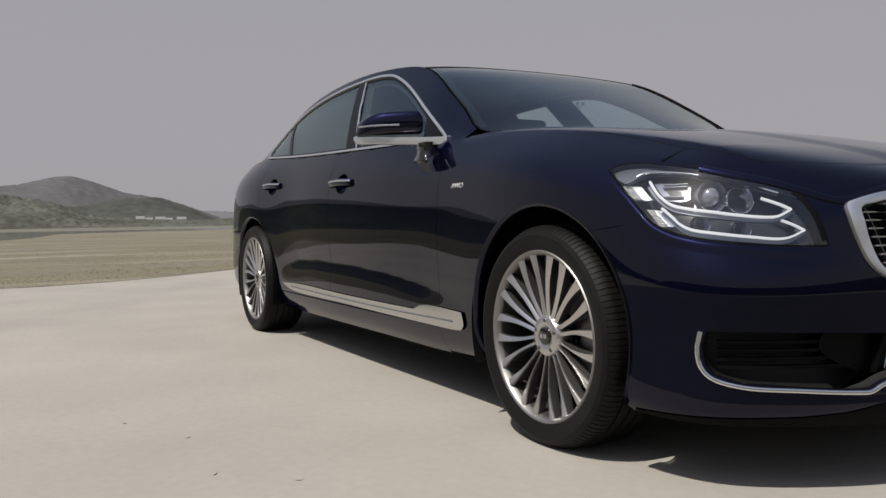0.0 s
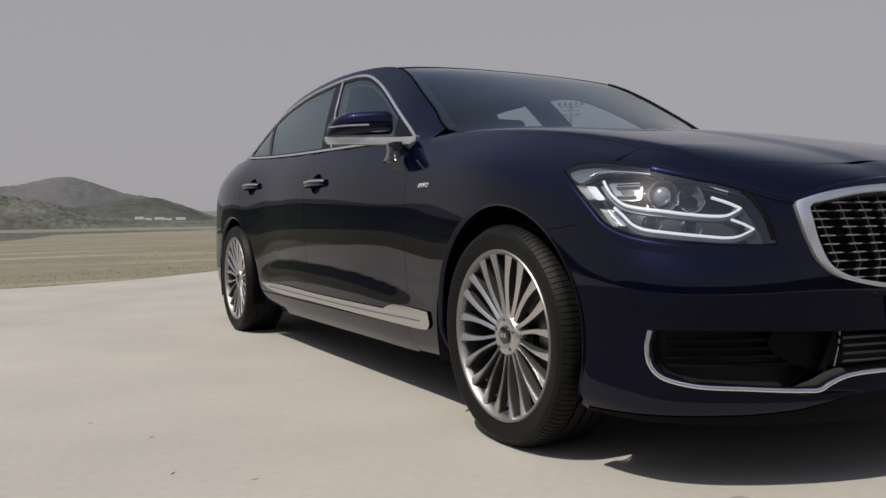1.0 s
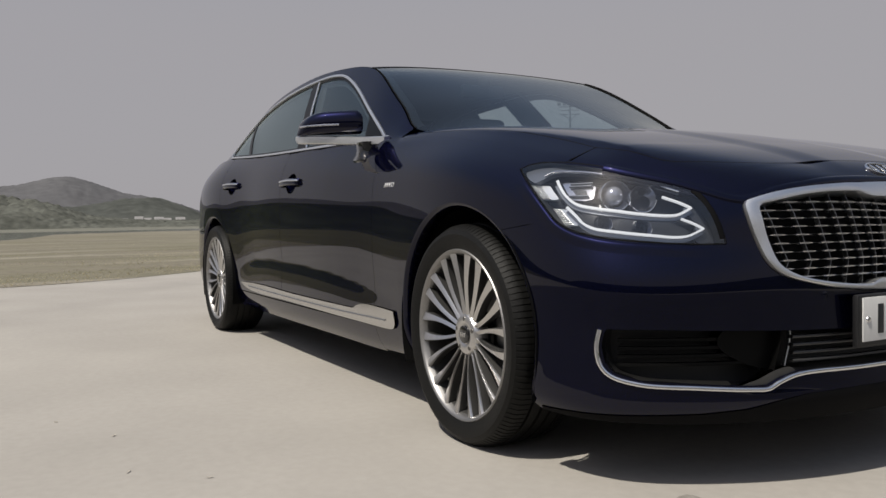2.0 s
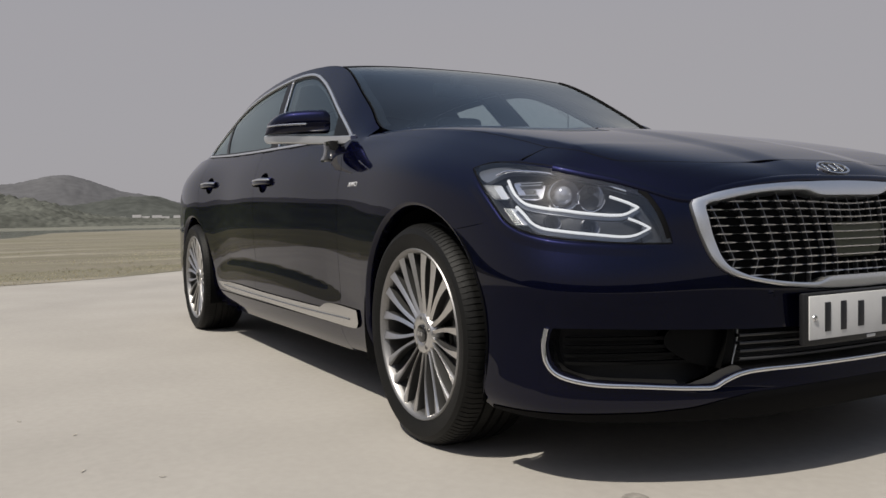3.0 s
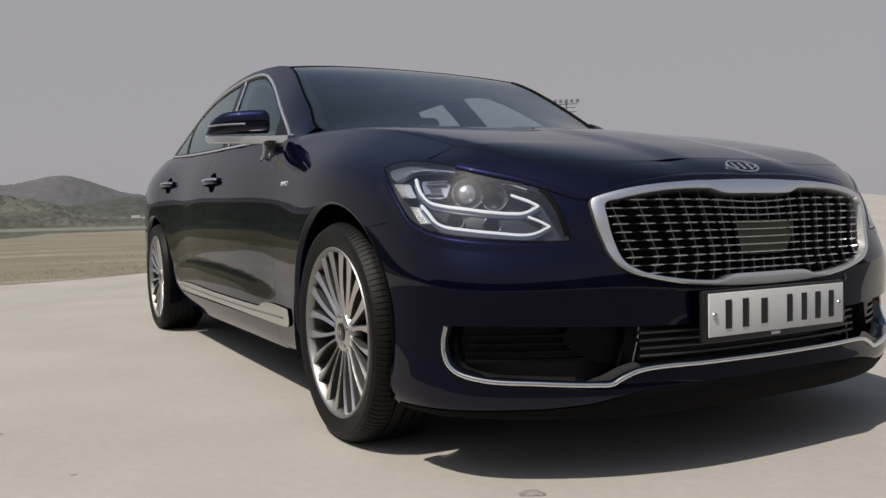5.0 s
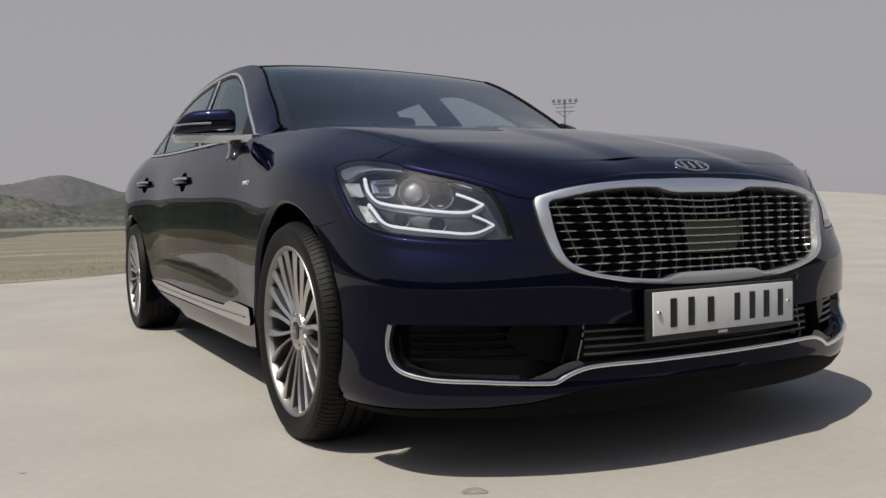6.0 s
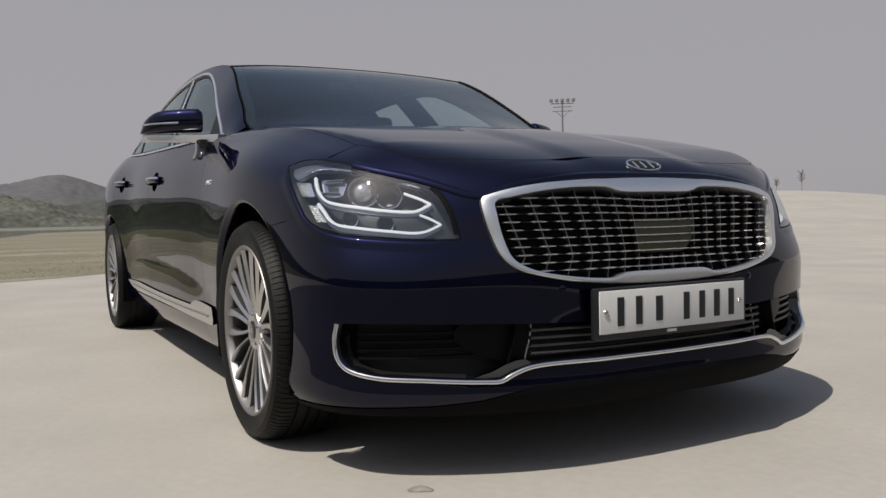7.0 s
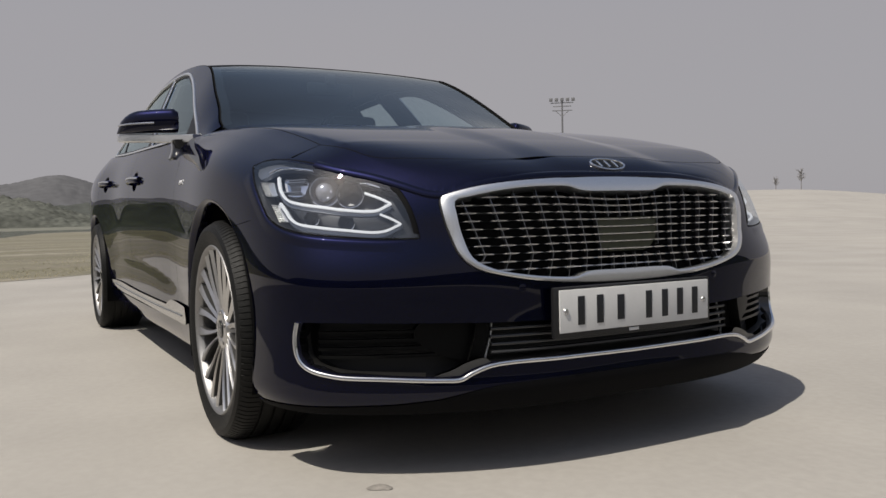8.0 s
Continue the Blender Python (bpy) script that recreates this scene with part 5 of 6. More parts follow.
# turned-in lips round the wheel arches
for c in (ARCH_F, ARCH_R):
    t = np.linspace(.0, 1, 90)
    s0, s1 = math.asin((.20 - c[1]) / c[2]), math.pi - math.asin((.20 - c[1]) / c[2])
    t = s0 + (s1 - s0) * t
    rows = []
    for inset, depth in ((-.001, -.0006), (.003, .0005), (.007, .004), (.011, .011), (.013, .024), (.013, .05)):
        a, z = c[0] - (c[2] - inset) * np.cos(t), c[1] + (c[2] - inset) * np.sin(t)
        rows.append(body(a, z) + normals_of(body, np.stack([a, z], 1)) * depth)
    lip = np.concatenate(rows)
    for m in (1, -1):
        part("arch_lip", from_lists(lip * (1, m, 1), [(k * 90 + i, k * 90 + i + 1, (k + 1) * 90 + i + 1, (k + 1) * 90 + i) for k in range(5) for i in range(89)]), PAINT, car, angle=60)
# wheel housings
for cx, side in ((-.012, -1), (-.012, 1), (-3.115, -1), (-3.115, 1)):
    t = np.linspace(-.35, math.pi + .35, 40)
    v = [(cx + .402 * math.cos(a), side * y, .33 + .402 * math.sin(a)) for y in (.918, .62) for a in t] + [(cx, side * .62, .33)]
    f = [(i, i + 1, 41 + i, 40 + i) for i in range(39)] + [(40 + i, 41 + i, 80) for i in range(39)]
    part("wheel_housing", from_lists(v, f), VOID, car)


# ---- headlamps
def pair(name, v, f, mat, parents, label="", angle=40):
    """A part on the right and its mirror image on the left."""
    obs = []
    for m, parent in ((1, parents[0]), (-1, parents[1])):
        obs.append(part(name, from_lists(np.asarray(v) * (1, m, 1), f), mat, parent, label, angle=angle))
    return obs


def turned_at(profile, at, axis, n=28):
    """A turned profile (radius, outwards) set at a place, looking along an axis."""
    v, f = turned(profile, n)
    q = Vector((0, 1, 0)).rotation_difference(Vector(axis)).to_matrix()
    return [Vector(at) + q @ Vector(p) for p in v], f


lamps = both("headlamp", car, LENS, sheet(body, LAMP, .012, gap=.001, depth=0, out=-1), "clear headlamp with two lit running lights")
ring_in = resampled(LAMP, 120)
v = np.concatenate([body(ring_in[:, 0], ring_in[:, 1]), sunk(.07)(ring_in[:, 0], ring_in[:, 1])])
pair("housing", v, [(i, (i + 1) % 120, 120 + (i + 1) % 120, 120 + i) for i in range(120)], LAMP_DARK, lamps)
p, f, n = sheet(sunk(.068), LAMP, .02, gap=-.006, depth=0, out=-1)
pair("backplate", p, f, LAMP_DARK, lamps)
seal = shrunk(resampled(LAMP, 200), .0022)
v, f = swept(body(seal[:, 0], seal[:, 1]), normals_of(body, seal) * -1, bar_section(.0036, .0006), True)
pair("lens_seal", v, f, VALANCE, lamps)
# a broad black border on the lens's inner end
border = np.array([p for p in shrunk(resampled(LAMP, 200), .0075) if p[0] < .672 and p[1] > .612])
border = border[np.argsort(-border[:, 1])]
v, f = swept(body(border[:, 0], border[:, 1]), normals_of(body, border) * -1, bar_section(.013, .0008))
pair("lens_border", v, f, VALANCE, lamps, "black border of the lens")


def tapered(line, depth, w0, w1, h):
    """A bar along a line inside the lamp, w0 wide at its start and w1 at its end."""
    nn = normals_of(body, line) * -1
    v, f = swept(sunk(depth)(line[:, 0], line[:, 1]), nn, bar_section(1.0, h))
    base = np.repeat(sunk(depth)(line[:, 0], line[:, 1]), len(v) // len(line), 0)
    up = np.repeat(nn, len(v) // len(line), 0)
    off = v - base
    along = (off * up).sum(1)[:, None] * up
    w = np.repeat(np.linspace(0, 1, len(line)) ** .7, len(v) // len(line))[:, None]
    return base + along + (off - along) * (w0 + (w1 - w0) * w), f


DRL_UP = outline([(1.092, .784), (1.070, .764), (1.044, .741), (1.004, .717), (.951, .706), (.871, .697), (.803, .688), (.735, .682), (.708, .684), (.672, .701), (.700, .715), (.743, .731)], 110, closed=False, sharp=(9,))
DRL_LOW = outline([(1.030, .708), (.997, .685), (.974, .667), (.941, .653), (.866, .643), (.776, .633), (.715, .627), (.685, .630), (.646, .646), (.673, .661), (.701, .673)], 110, closed=False, sharp=(8,))
for line in (DRL_UP, DRL_LOW):
    v, f = tapered(line, .022, .0072, .0042, .006)
    pair("running_light", v, f, DRL, lamps, "lit white running light")
    # the moulded channel that carries it
    low = line - (0, .0075)
    v, f = tapered(low[:88], .034, .013, .007, .008)
    pair("light_bezel", v, f, LAMP_GREY, lamps, "grey reflector bezel")
brow = outline([(1.135, .792), (1.117, .802), (1.064, .802), (.941, .790), (.821, .773), (.756, .757), (.700, .739)], 70, closed=False)
v, f = swept(sunk(.011)(brow[:, 0], brow[:, 1]), normals_of(body, brow) * -1, bar_section(.0042, .005))
pair("lamp_brow", v, f, LAMP_CHROME, lamps)
# the grey shelf over the brow, up to the lens's upper edge
above = outline([(1.222, .812), (1.19, .8215), (1.122, .823), (1.022, .813), (.886, .795), (.756, .769), (.690, .744)], 70, closed=False)
shelf = np.concatenate([above, brow[::-1], [(1.16, .778), (1.19, .790)]])
p, f, n = sheet(sunk(.016), shelf, .008, gap=0, depth=.012, out=-1)
pair("lamp_shroud", p, f, LAMP_GREY, lamps)


def facets(corners, rows, cols, d):
    """Small raised pyramids over a four-cornered plate."""
    c = np.array(corners)
    v, f = [], []
    at = lambda s, t: (c[0] * (1 - s) + c[1] * s) * (1 - t) + (c[3] * (1 - s) + c[2] * s) * t
    for i in range(cols):
        for j in range(rows):
            q = np.array([at((i + u) / cols, (j + w) / rows) for u, w in ((.08, .08), (.92, .08), (.92, .92), (.08, .92), (.5, .5))])
            base = sunk(d)(q[:, 0], q[:, 1])
            tip = sunk(d - .004)(q[4:, 0], q[4:, 1])[0]
            k = len(v)
            v += [*base[:4], tip]
            f += [(k, k + 1, k + 4), (k + 1, k + 2, k + 4), (k + 2, k + 3, k + 4), (k + 3, k, k + 4)]
    return v, f


# the wing's rolled edge under and beside the lens
low = LAMP[76:150]
t = np.gradient(low, axis=0)
way = np.stack([t[:, 1], -t[:, 0]], 1) / np.hypot(*t.T)[:, None]
way *= np.sign((way * (low - LAMP.mean(0))).sum(1))[:, None]
rows = []
fade = np.sin(np.clip(np.linspace(0, 1, len(low)) / .12, 0, 1) * math.pi / 2) * np.sin(np.clip((1 - np.linspace(0, 1, len(low))) / .12, 0, 1) * math.pi / 2)
for off, rise in ((.036, -.0006), (.030, .0001), (.024, .0007), (.019, .0015), (.014, .0022), (.010, .0025), (.007, .0022), (.004, .0010), (.002, -.001), (.001, -.006)):
    pq = low + way * off
    rows.append(body(pq[:, 0], pq[:, 1]) - normals_of(body, pq) * (rise * np.where(rise > 0, fade, 1))[:, None])
m = len(low)
pair("lamp_rim", np.concatenate(rows), [(k * m + i, k * m + i + 1, (k + 1) * m + i + 1, (k + 1) * m + i) for k in range(len(rows) - 1) for i in range(m - 1)], PAINT, (car, car), angle=80)


# outer reflectors: a pale plate, chequered along its outer half
for c in (((1.190, .784), (1.118, .779), (1.068, .735), (1.126, .735)), ((1.086, .710), (1.034, .706), (.982, .664), (1.032, .660))):
    c = np.array(c)
    half = [c[0], c[0] * .45 + c[1] * .55, c[3] * .45 + c[2] * .55, c[3]]
    v, f = facets(half, 8, 6, .030)
    pair("reflector", v, f, SATIN, lamps, "faceted bright reflector", 10)
    p, f, n = sheet(sunk(.0312), c[::-1], .01, gap=0, depth=.006, out=-1)
    pair("reflector_plate", p, f, SATIN, lamps)
look_out = Vector((.93, -.36, .03)).normalized()


def lamp_unit(a, z, r, d, lens):
    """A round lamp: a bright bowl with a narrow rim, a clear lens where it has one."""
    at = sunk(d)(np.array([a]), np.array([z]))[0]
    v, f = turned_at([(r * .45, -.030), (r * .8, -.018), (r * .97, .002), (r * 1.03, .005), (r * 1.08, .002), (r * 1.08, -.02)], at, look_out)
    pair("reflector_bowl", v, f, LAMP_BOWL, lamps, "round bright reflector bowl")
    if lens:
        v, f = turned_at([(0, .012), (r * .3, .010), (r * .55, .003), (r * .70, -.008), (r * .74, -.024)], at, look_out, 32)
        pair("projector_lens", v, f, PROJECTOR, lamps, "round projector lens")
    else:
        v, f = turned_at([(0, -.026), (r * .5, -.028)], at, look_out)
        pair("bowl_floor", v, f, LAMP_DARK, lamps)
    q = Vector((0, 1, 0)).rotation_difference(look_out).to_matrix()
    arcs = np.array([Vector(at) + q @ Vector((r * 1.05 * math.sin(t), .006, r * 1.05 * math.cos(t))) for t in np.linspace(math.pi * .70, math.pi * 1.45, 24)])
    v, f = swept(arcs, np.array([tuple(look_out)] * 24), bar_section(.0035, .004))
    pair("reflector_crescent", v, f, LAMP_CHROME, lamps)


lamp_unit(.880, .750, .037, .040, True)
lamp_unit(.792, .742, .033, .046, False)
lamp_unit(.912, .674, .019, .042, False)
lamp_unit(.795, .660, .020, .042, False)
# the bright stepped reflector beside the projector, with a dark slot in it
stack = outline([(1.088, .790), (.990, .784), (.962, .772), (.958, .738), (.985, .733), (1.030, .737)], 40, sharp=(0, 1, 2, 3, 4, 5))
p, f, n = sheet(sunk(.034), stack[::-1], .008, gap=0, depth=.02, out=-1)
pair("stepped_reflector", p, f, LAMP_CHROME, lamps)
slot = outline([(1.040, .766), (.992, .763), (.984, .750), (1.020, .749)], 24, sharp=(0, 1, 2, 3))
p, f, n = sheet(sunk(.0325), slot[::-1], .006, gap=0, depth=.001, out=-1)
pair("reflector_slot", p, f, LAMP_DARK, lamps)
for z0 in (.744, .772, .779):
    line = np.stack([np.linspace(1.05, .975, 10), np.full(10, z0)], 1)
    v, f = swept(sunk(.031)(line[:, 0], line[:, 1]), normals_of(body, line) * -1, bar_section(.004, .006))
    pair("reflector_step", v, f, LAMP_GREY, lamps)
p, f, n = sheet(sunk(.03), outline([(.672, .715), (.655, .69), (.630, .64), (.618, .612), (.66, .612), (.668, .640), (.660, .66), (.69, .70)], 50), .012, gap=0, depth=.01, out=-1)
pair("lamp_cheek", p, f, LAMP_DARK, lamps)


# ---- door mirrors
v = []
SEG, RINGS = 22, 15
for k in range(RINGS + 1):
    s = k / RINGS
    grow = math.sqrt(max(0.0, 1 - max(0, (s - .62) / .38) ** 2.2)) if s > .62 else 1
    grow = max(grow, .05) * (math.sin(min(1, s / .07) * math.pi / 2) * .12 + .88)
    cx, y = -.992 - .125 * s ** 1.3, -.824 - .215 * s
    zl, zt = 1.027, 1.027 + (.097 - .014 * s ** 2) * grow
    hx = .064 * grow
    for q in range(SEG):
        t = 2 * math.pi * q / SEG
        c, d = math.cos(t), math.sin(t)
        e = .62
        v.append((cx + hx * math.copysign(abs(c) ** e, c), y, (zl + zt) / 2 + (zt - zl) / 2 * math.copysign(abs(d) ** e, d)))
f = [(k * SEG + q, k * SEG + (q + 1) % SEG, (k + 1) * SEG + (q + 1) % SEG, (k + 1) * SEG + q) for k in range(RINGS) for q in range(SEG)] + [tuple(range(SEG)), tuple(RINGS * SEG + q for q in range(SEG))[::-1]]
mirrors = pair("door_mirror", v, f, PAINT, (car, car), "blue mirror cap over a broad satin chrome arm", 60)
path = np.array([(-.778, -.803, .969), (-.855, -.836, .973), (-.925, -.868, .978), (-.99, -.915, .984), (-1.05, -.975, .990), (-1.10, -1.018, .992), (-1.135, -1.032, .994), (-1.165, -1.03, .996)])
path = outline(path + (0, 0, .017), 60, closed=False)
t = np.gradient(path, axis=0)
up = np.cross(t, (0, 0, 1.0))
up = up / np.linalg.norm(up, axis=1)[:, None]
up *= np.sign((up * (0, -1, 0)).sum(1))[:, None]
v, f = swept(path, up, [(-.0155, -.05), (-.016, -.003), (-.013, .001), (0, .0016), (.013, .001), (.016, -.003), (.0155, -.05)])
# the arm's outer end is cut away below
tip = np.clip((np.repeat(np.linspace(0, 1, len(path)), 7) - .84) / .16, 0, 1)
v[:, 2] += np.where(v[:, 2] < np.repeat(path[:, 2], 7), .020 * tip ** 1.5, 0)
pair("mirror_arm", v, f, SATIN, mirrors, "satin chrome mirror arm")
s = np.linspace(.42, .985, 20)
swell = np.sqrt(np.maximum(.05, 1 - np.maximum(0, (s - .62) / .38) ** 2.2))
blink = np.stack([-.992 - .125 * s ** 1.3 + .064 * swell - .001, -.824 - .215 * s, 1.064 - .004 * s], 1)
v, f = swept(blink, np.array([(.93, -.36, 0.0)] * 20), bar_section(.0075, .004))
pair("mirror_indicator", v, f, LAMP_CHROME, mirrors, "slim pale indicator strip")
foot = []
for z, x0, x1, y0, y1 in ((.905, -.835, -.945, -.80, -.866), (.915, -.832, -.948, -.80, -.872), (.935, -.850, -.930, -.79, -.866), (.955, -.850, -.930, -.79, -.862), (.986, -.84, -.94, -.78, -.862)):
    r = .014
    foot += [(x0, y1 + r, z), (x0 - r, y1, z), (x1 + r, y1, z), (x1, y1 + r, z), (x1, y0, z), (x0, y0, z)]
f = [(k * 6 + q, k * 6 + (q + 1) % 6, (k + 1) * 6 + (q + 1) % 6, (k + 1) * 6 + q) for k in range(4) for q in range(6)] + [tuple(range(6)), tuple(range(24, 30))[::-1]]
pair("mirror_foot", foot, f, GLOSS_BLACK, mirrors, "gloss black mirror foot", 50)
v, f = [(-1.062, -.84, 1.042), (-1.136, -.965, 1.042), (-1.136, -.965, 1.098), (-1.062, -.84, 1.108)], [(0, 1, 2, 3)]
pair("mirror_glass", v, f, CHROME, mirrors, "mirror glass")

# ---- door handles in their bowls
for a0, z0 in ((3.125, .856), (4.232, .888)):
    rr = np.linspace(1, 0, 8)
    v, n = [], 40
    for r in rr:
        t = np.linspace(0, 2 * math.pi, n, endpoint=False)
        a, z = a0 + .0725 * r * np.cos(t), z0 + .0465 * r * np.sin(t)
        pq = np.stack([a, z], 1)
        v.append(body(a, z) + normals_of(body, pq) * (.026 * (1 - r ** 2.4)))
    v = np.concatenate(v)
    f = [(j * n + i, j * n + (i + 1) % n, (j + 1) * n + (i + 1) % n, (j + 1) * n + i) for j in range(7) for i in range(n)]
    pair("handle_bowl", v, f, PAINT, (car, car))
    a = np.linspace(a0 - .125, a0 + .135, 40)
    bow = .006 + .024 * np.sin(np.clip((a - a[0]) / (a[-1] - a[0]), 0, 1) * math.pi) ** .45
    pq = np.stack([a, np.full(40, z0 + .002)], 1)
    nn = normals_of(body, pq) * -1
    base = body(pq[:, 0], pq[:, 1]) + nn * bow[:, None]
    v, f = swept(base, nn, [(-.015, -.010), (-.016, -.002), (-.010, .004), (.010, .004), (.016, -.002), (.015, -.010)])
    hs = pair("door_handle", v, f, PAINT, (car, car), "painted door handle with a chrome strip")
    v, f = swept(base + nn * .004 + (0, 0, .005), nn, bar_section(.009, .003))
    pair("handle_strip", v, f, CHROME, hs, "chrome strip")

# ---- sill trim, badge, emblem
TRIM = [(4.072, .336), (3.912, .306), (3.068, .294), (2.336, .286), (2.03, .287), (1.972, .291), (1.950, .312), (1.962, .354), (2.25, .356), (2.31, .348), (2.356, .332), (3.08, .335), (3.7, .344)]
trims = both("sill_trim", car, SILL_METAL, sheet(body, outline(TRIM, 130, sharp=(0, 5, 6, 7, 9, 10)), .012, gap=0, depth=.012, lift=.008, out=-1), "satin chrome sill trim")
pq = outline([(2.04, .316), (2.4, .312), (3.07, .314), (3.9, .322)], 60, closed=False)
v, f = swept(body(pq[:, 0], pq[:, 1]) + normals_of(body, pq) * -.0085, normals_of(body, pq) * -1, bar_section(.006, .0025))
pair("trim_groove", v, f, LAMP_GREY, trims)


def words(name, text, size, depth, mat, parent, m, label=""):
    """Lettering in the built-in font as a mesh part at the pose m."""
    cu = bpy.data.curves.new(name, "FONT")
    cu.body, cu.size, cu.extrude, cu.align_x, cu.align_y, cu.shear = text, size, depth, "CENTER", "CENTER", .25
    tmp = new("tmp", cu)
    me = bpy.data.meshes.new_from_object(tmp.evaluated_get(bpy.context.evaluated_depsgraph_get()))
    bpy.data.objects.remove(tmp)
    me.materials.clear()
    me.materials.append(mat)
    ob = new(name, me)
    ob.parent = parent
    ob.matrix_basis = m
    return tagged(ob, label)


at = body(np.array([2.005]), np.array([.80]))[0]
words("badge", "AWD", .023, .0015, BADGE, car, Matrix.Translation((at[0], at[1] - .001, at[2])) @ Matrix.Rotation(radians(90), 4, "X") @ Matrix.Diagonal((1.5, 1, 1, 1)), "chrome AWD badge")
at = body(np.array([2.005]), np.array([.80]))[0] * (1, -1, 1)
words("badge", "AWD", .023, .0015, BADGE, car, Matrix.Translation((at[0], at[1] + .001, at[2])) @ Matrix.Rotation(radians(180), 4, "Z") @ Matrix.Rotation(radians(90), 4, "X") @ Matrix.Diagonal((1.5, 1, 1, 1)), "chrome AWD badge")
t = np.linspace(0, 2 * math.pi, 60, endpoint=False)
oval = np.stack([.716 + .0245 * np.cos(t), .016 + .057 * np.sin(t)], 1)
v, f = swept(hood(oval[:, 0], oval[:, 1]), normals_of(hood, oval), bar_section(.006, .006), True)
emblem = part("emblem", from_lists(v, f), CHROME, car, "oval chrome emblem")
panel("emblem_field", emblem, DULL_BLACK, sheet(hood, oval, .008, gap=0, depth=0, lift=.002))
for y in (-.012, .016, .044):
    pq = np.stack([np.linspace(.702, .730, 6), np.full(6, y)], 1)
    v, f = swept(hood(pq[:, 0], pq[:, 1]), normals_of(hood, pq), bar_section(.006, .0045))
    part("emblem_bar", from_lists(v, f), CHROME, emblem)
for a in (.338, -.338):
    z = .472
    at = body(np.array([a]), np.array([z]))[0]
    nn = normals_of(body, np.array([(a, z)]))[0] * -1
    v, f = turned_at([(0, .0009), (.009, .0008), (.0105, .0002), (.0105, -.004)], at, nn, 24)
    part("parking_sensor", from_lists(v, f), PAINT, car)

# ---- under the car
bot = body_v(np.linspace(-1.09, 1.09, 60), np.full(60, .12)) + (0, 0, .004)
v = np.vstack([bot, [(.30, -.60, .2), (.30, .60, .2)]])
part("undertray", from_lists(v, [tuple(range(60)) + (61, 60)]), BLACK, car, smooth=False)
part("underbody", box_bm(-1.70, 0, .185, 4.5, 1.24, .07, .01), VOID, car)
part("floor_pan", box_bm(-1.56, 0, .205, 2.28, 1.68, .03, .01), VOID, car)
part("bulkhead", box_bm(-.62, 0, .58, .03, 1.5, .68, .01), VOID, car)
part("radiator", box_bm(.56, 0, .50, .05, 1.0, .46, .01), VOID, car)

# ---- cabin
panel("headlining", car, LINING, sheet(lambda x, y: roof(x, y) - np.array((0, 0, .035)), mirrored_y(np.concatenate([WS_TOP[::-1] - (.01, 0), roof_side[6:80] - (0, .03), [(-2.95, 0)]])), .05, gap=0, depth=0, out=1))
lining = sunk(.05)
both("door_lining", car, LEATHER, sheet(lining, [(2.12, .28), (4.4, .28)] + [(a, float(top_of(a)) - .01) for a in np.linspace(4.4, 2.12, 30)], .05, gap=0, depth=0, out=1), "dark door lining")
v = []
prof = ((-.60, .70), (-.60, .93), (-.66, .962), (-.80, .972), (-.95, .965), (-1.04, .93), (-1.07, .86), (-1.02, .70))
ys = np.linspace(-.72, .72, 25)
for y in ys:
    b = .03 * math.exp(-((y - .36) / .17) ** 2) - .02 * (abs(y) / .72) ** 4
    v += [(x - .03 * (1 - (y / .72) ** 2), y, z + (b if z > .9 else 0)) for x, z in prof]
m = len(prof)
part("dashboard", from_lists(v, [(i * m + j, i * m + j + 1, (i + 1) * m + j + 1, (i + 1) * m + j) for i in range(24) for j in range(m - 1)]), LEATHER, car, "dark leather dashboard")
v, f = [], []
for i in range(40):
    t = 2 * math.pi * i / 40
    for j in range(8):
        q = 2 * math.pi * j / 8
        r = .185 + .015 * math.cos(q)
        v.append((.015 * math.sin(q), r * math.sin(t), r * math.cos(t)))
f = [(i * 8 + j, i * 8 + (j + 1) % 8, (i + 1) % 40 * 8 + (j + 1) % 8, (i + 1) % 40 * 8 + j) for i in range(40) for j in range(8)]
tilt = Matrix.Translation((-1.20, .37, .93)) @ Matrix.Rotation(radians(-22), 4, "Y")
steer = part("steering_wheel", from_lists([tilt @ Vector(p) for p in v], f), LEATHER, car, "dark steering wheel")
bm = box_bm(0, 0, -.01, .05, .15, .13, .03)
for y in (-.12, .12):
    box_bm(0, y, 0, .02, .14, .03, .008, bm=bm)
bmesh.ops.transform(bm, matrix=tilt, verts=bm.verts)
part("steering_hub", bm, LEATHER, steer)


def seat(x, y, rear=False):
    """One seat: cushion, backrest, head restraint on two posts."""
    bm = box_bm(x + .05, y, .50, .52, .52, .18, .06, 3)
    s = part("seat", bm, LEATHER, car, "dark leather seat")
    bm = box_bm(0, 0, .29, .15, .52, .58, .06, 3)
    bmesh.ops.transform(bm, matrix=Matrix.Translation((x - .17, y, .52)) @ Matrix.Rotation(radians(-16 if not rear else -20), 4, "Y"), verts=bm.verts)
    part("backrest", bm, LEATHER, s)
    top = .52 + .58
    bm = box_bm(x - .37, y, top + (.06 if not rear else .02), .11, .28, .19, .05, 3)
    part("head_restraint", bm, LEATHER, s)
    for q in (-.06, .06):
        part("post", tube([(x - .355, y + q, top - .1), (x - .37, y + q, top)], .007, .007), CHROME, s)


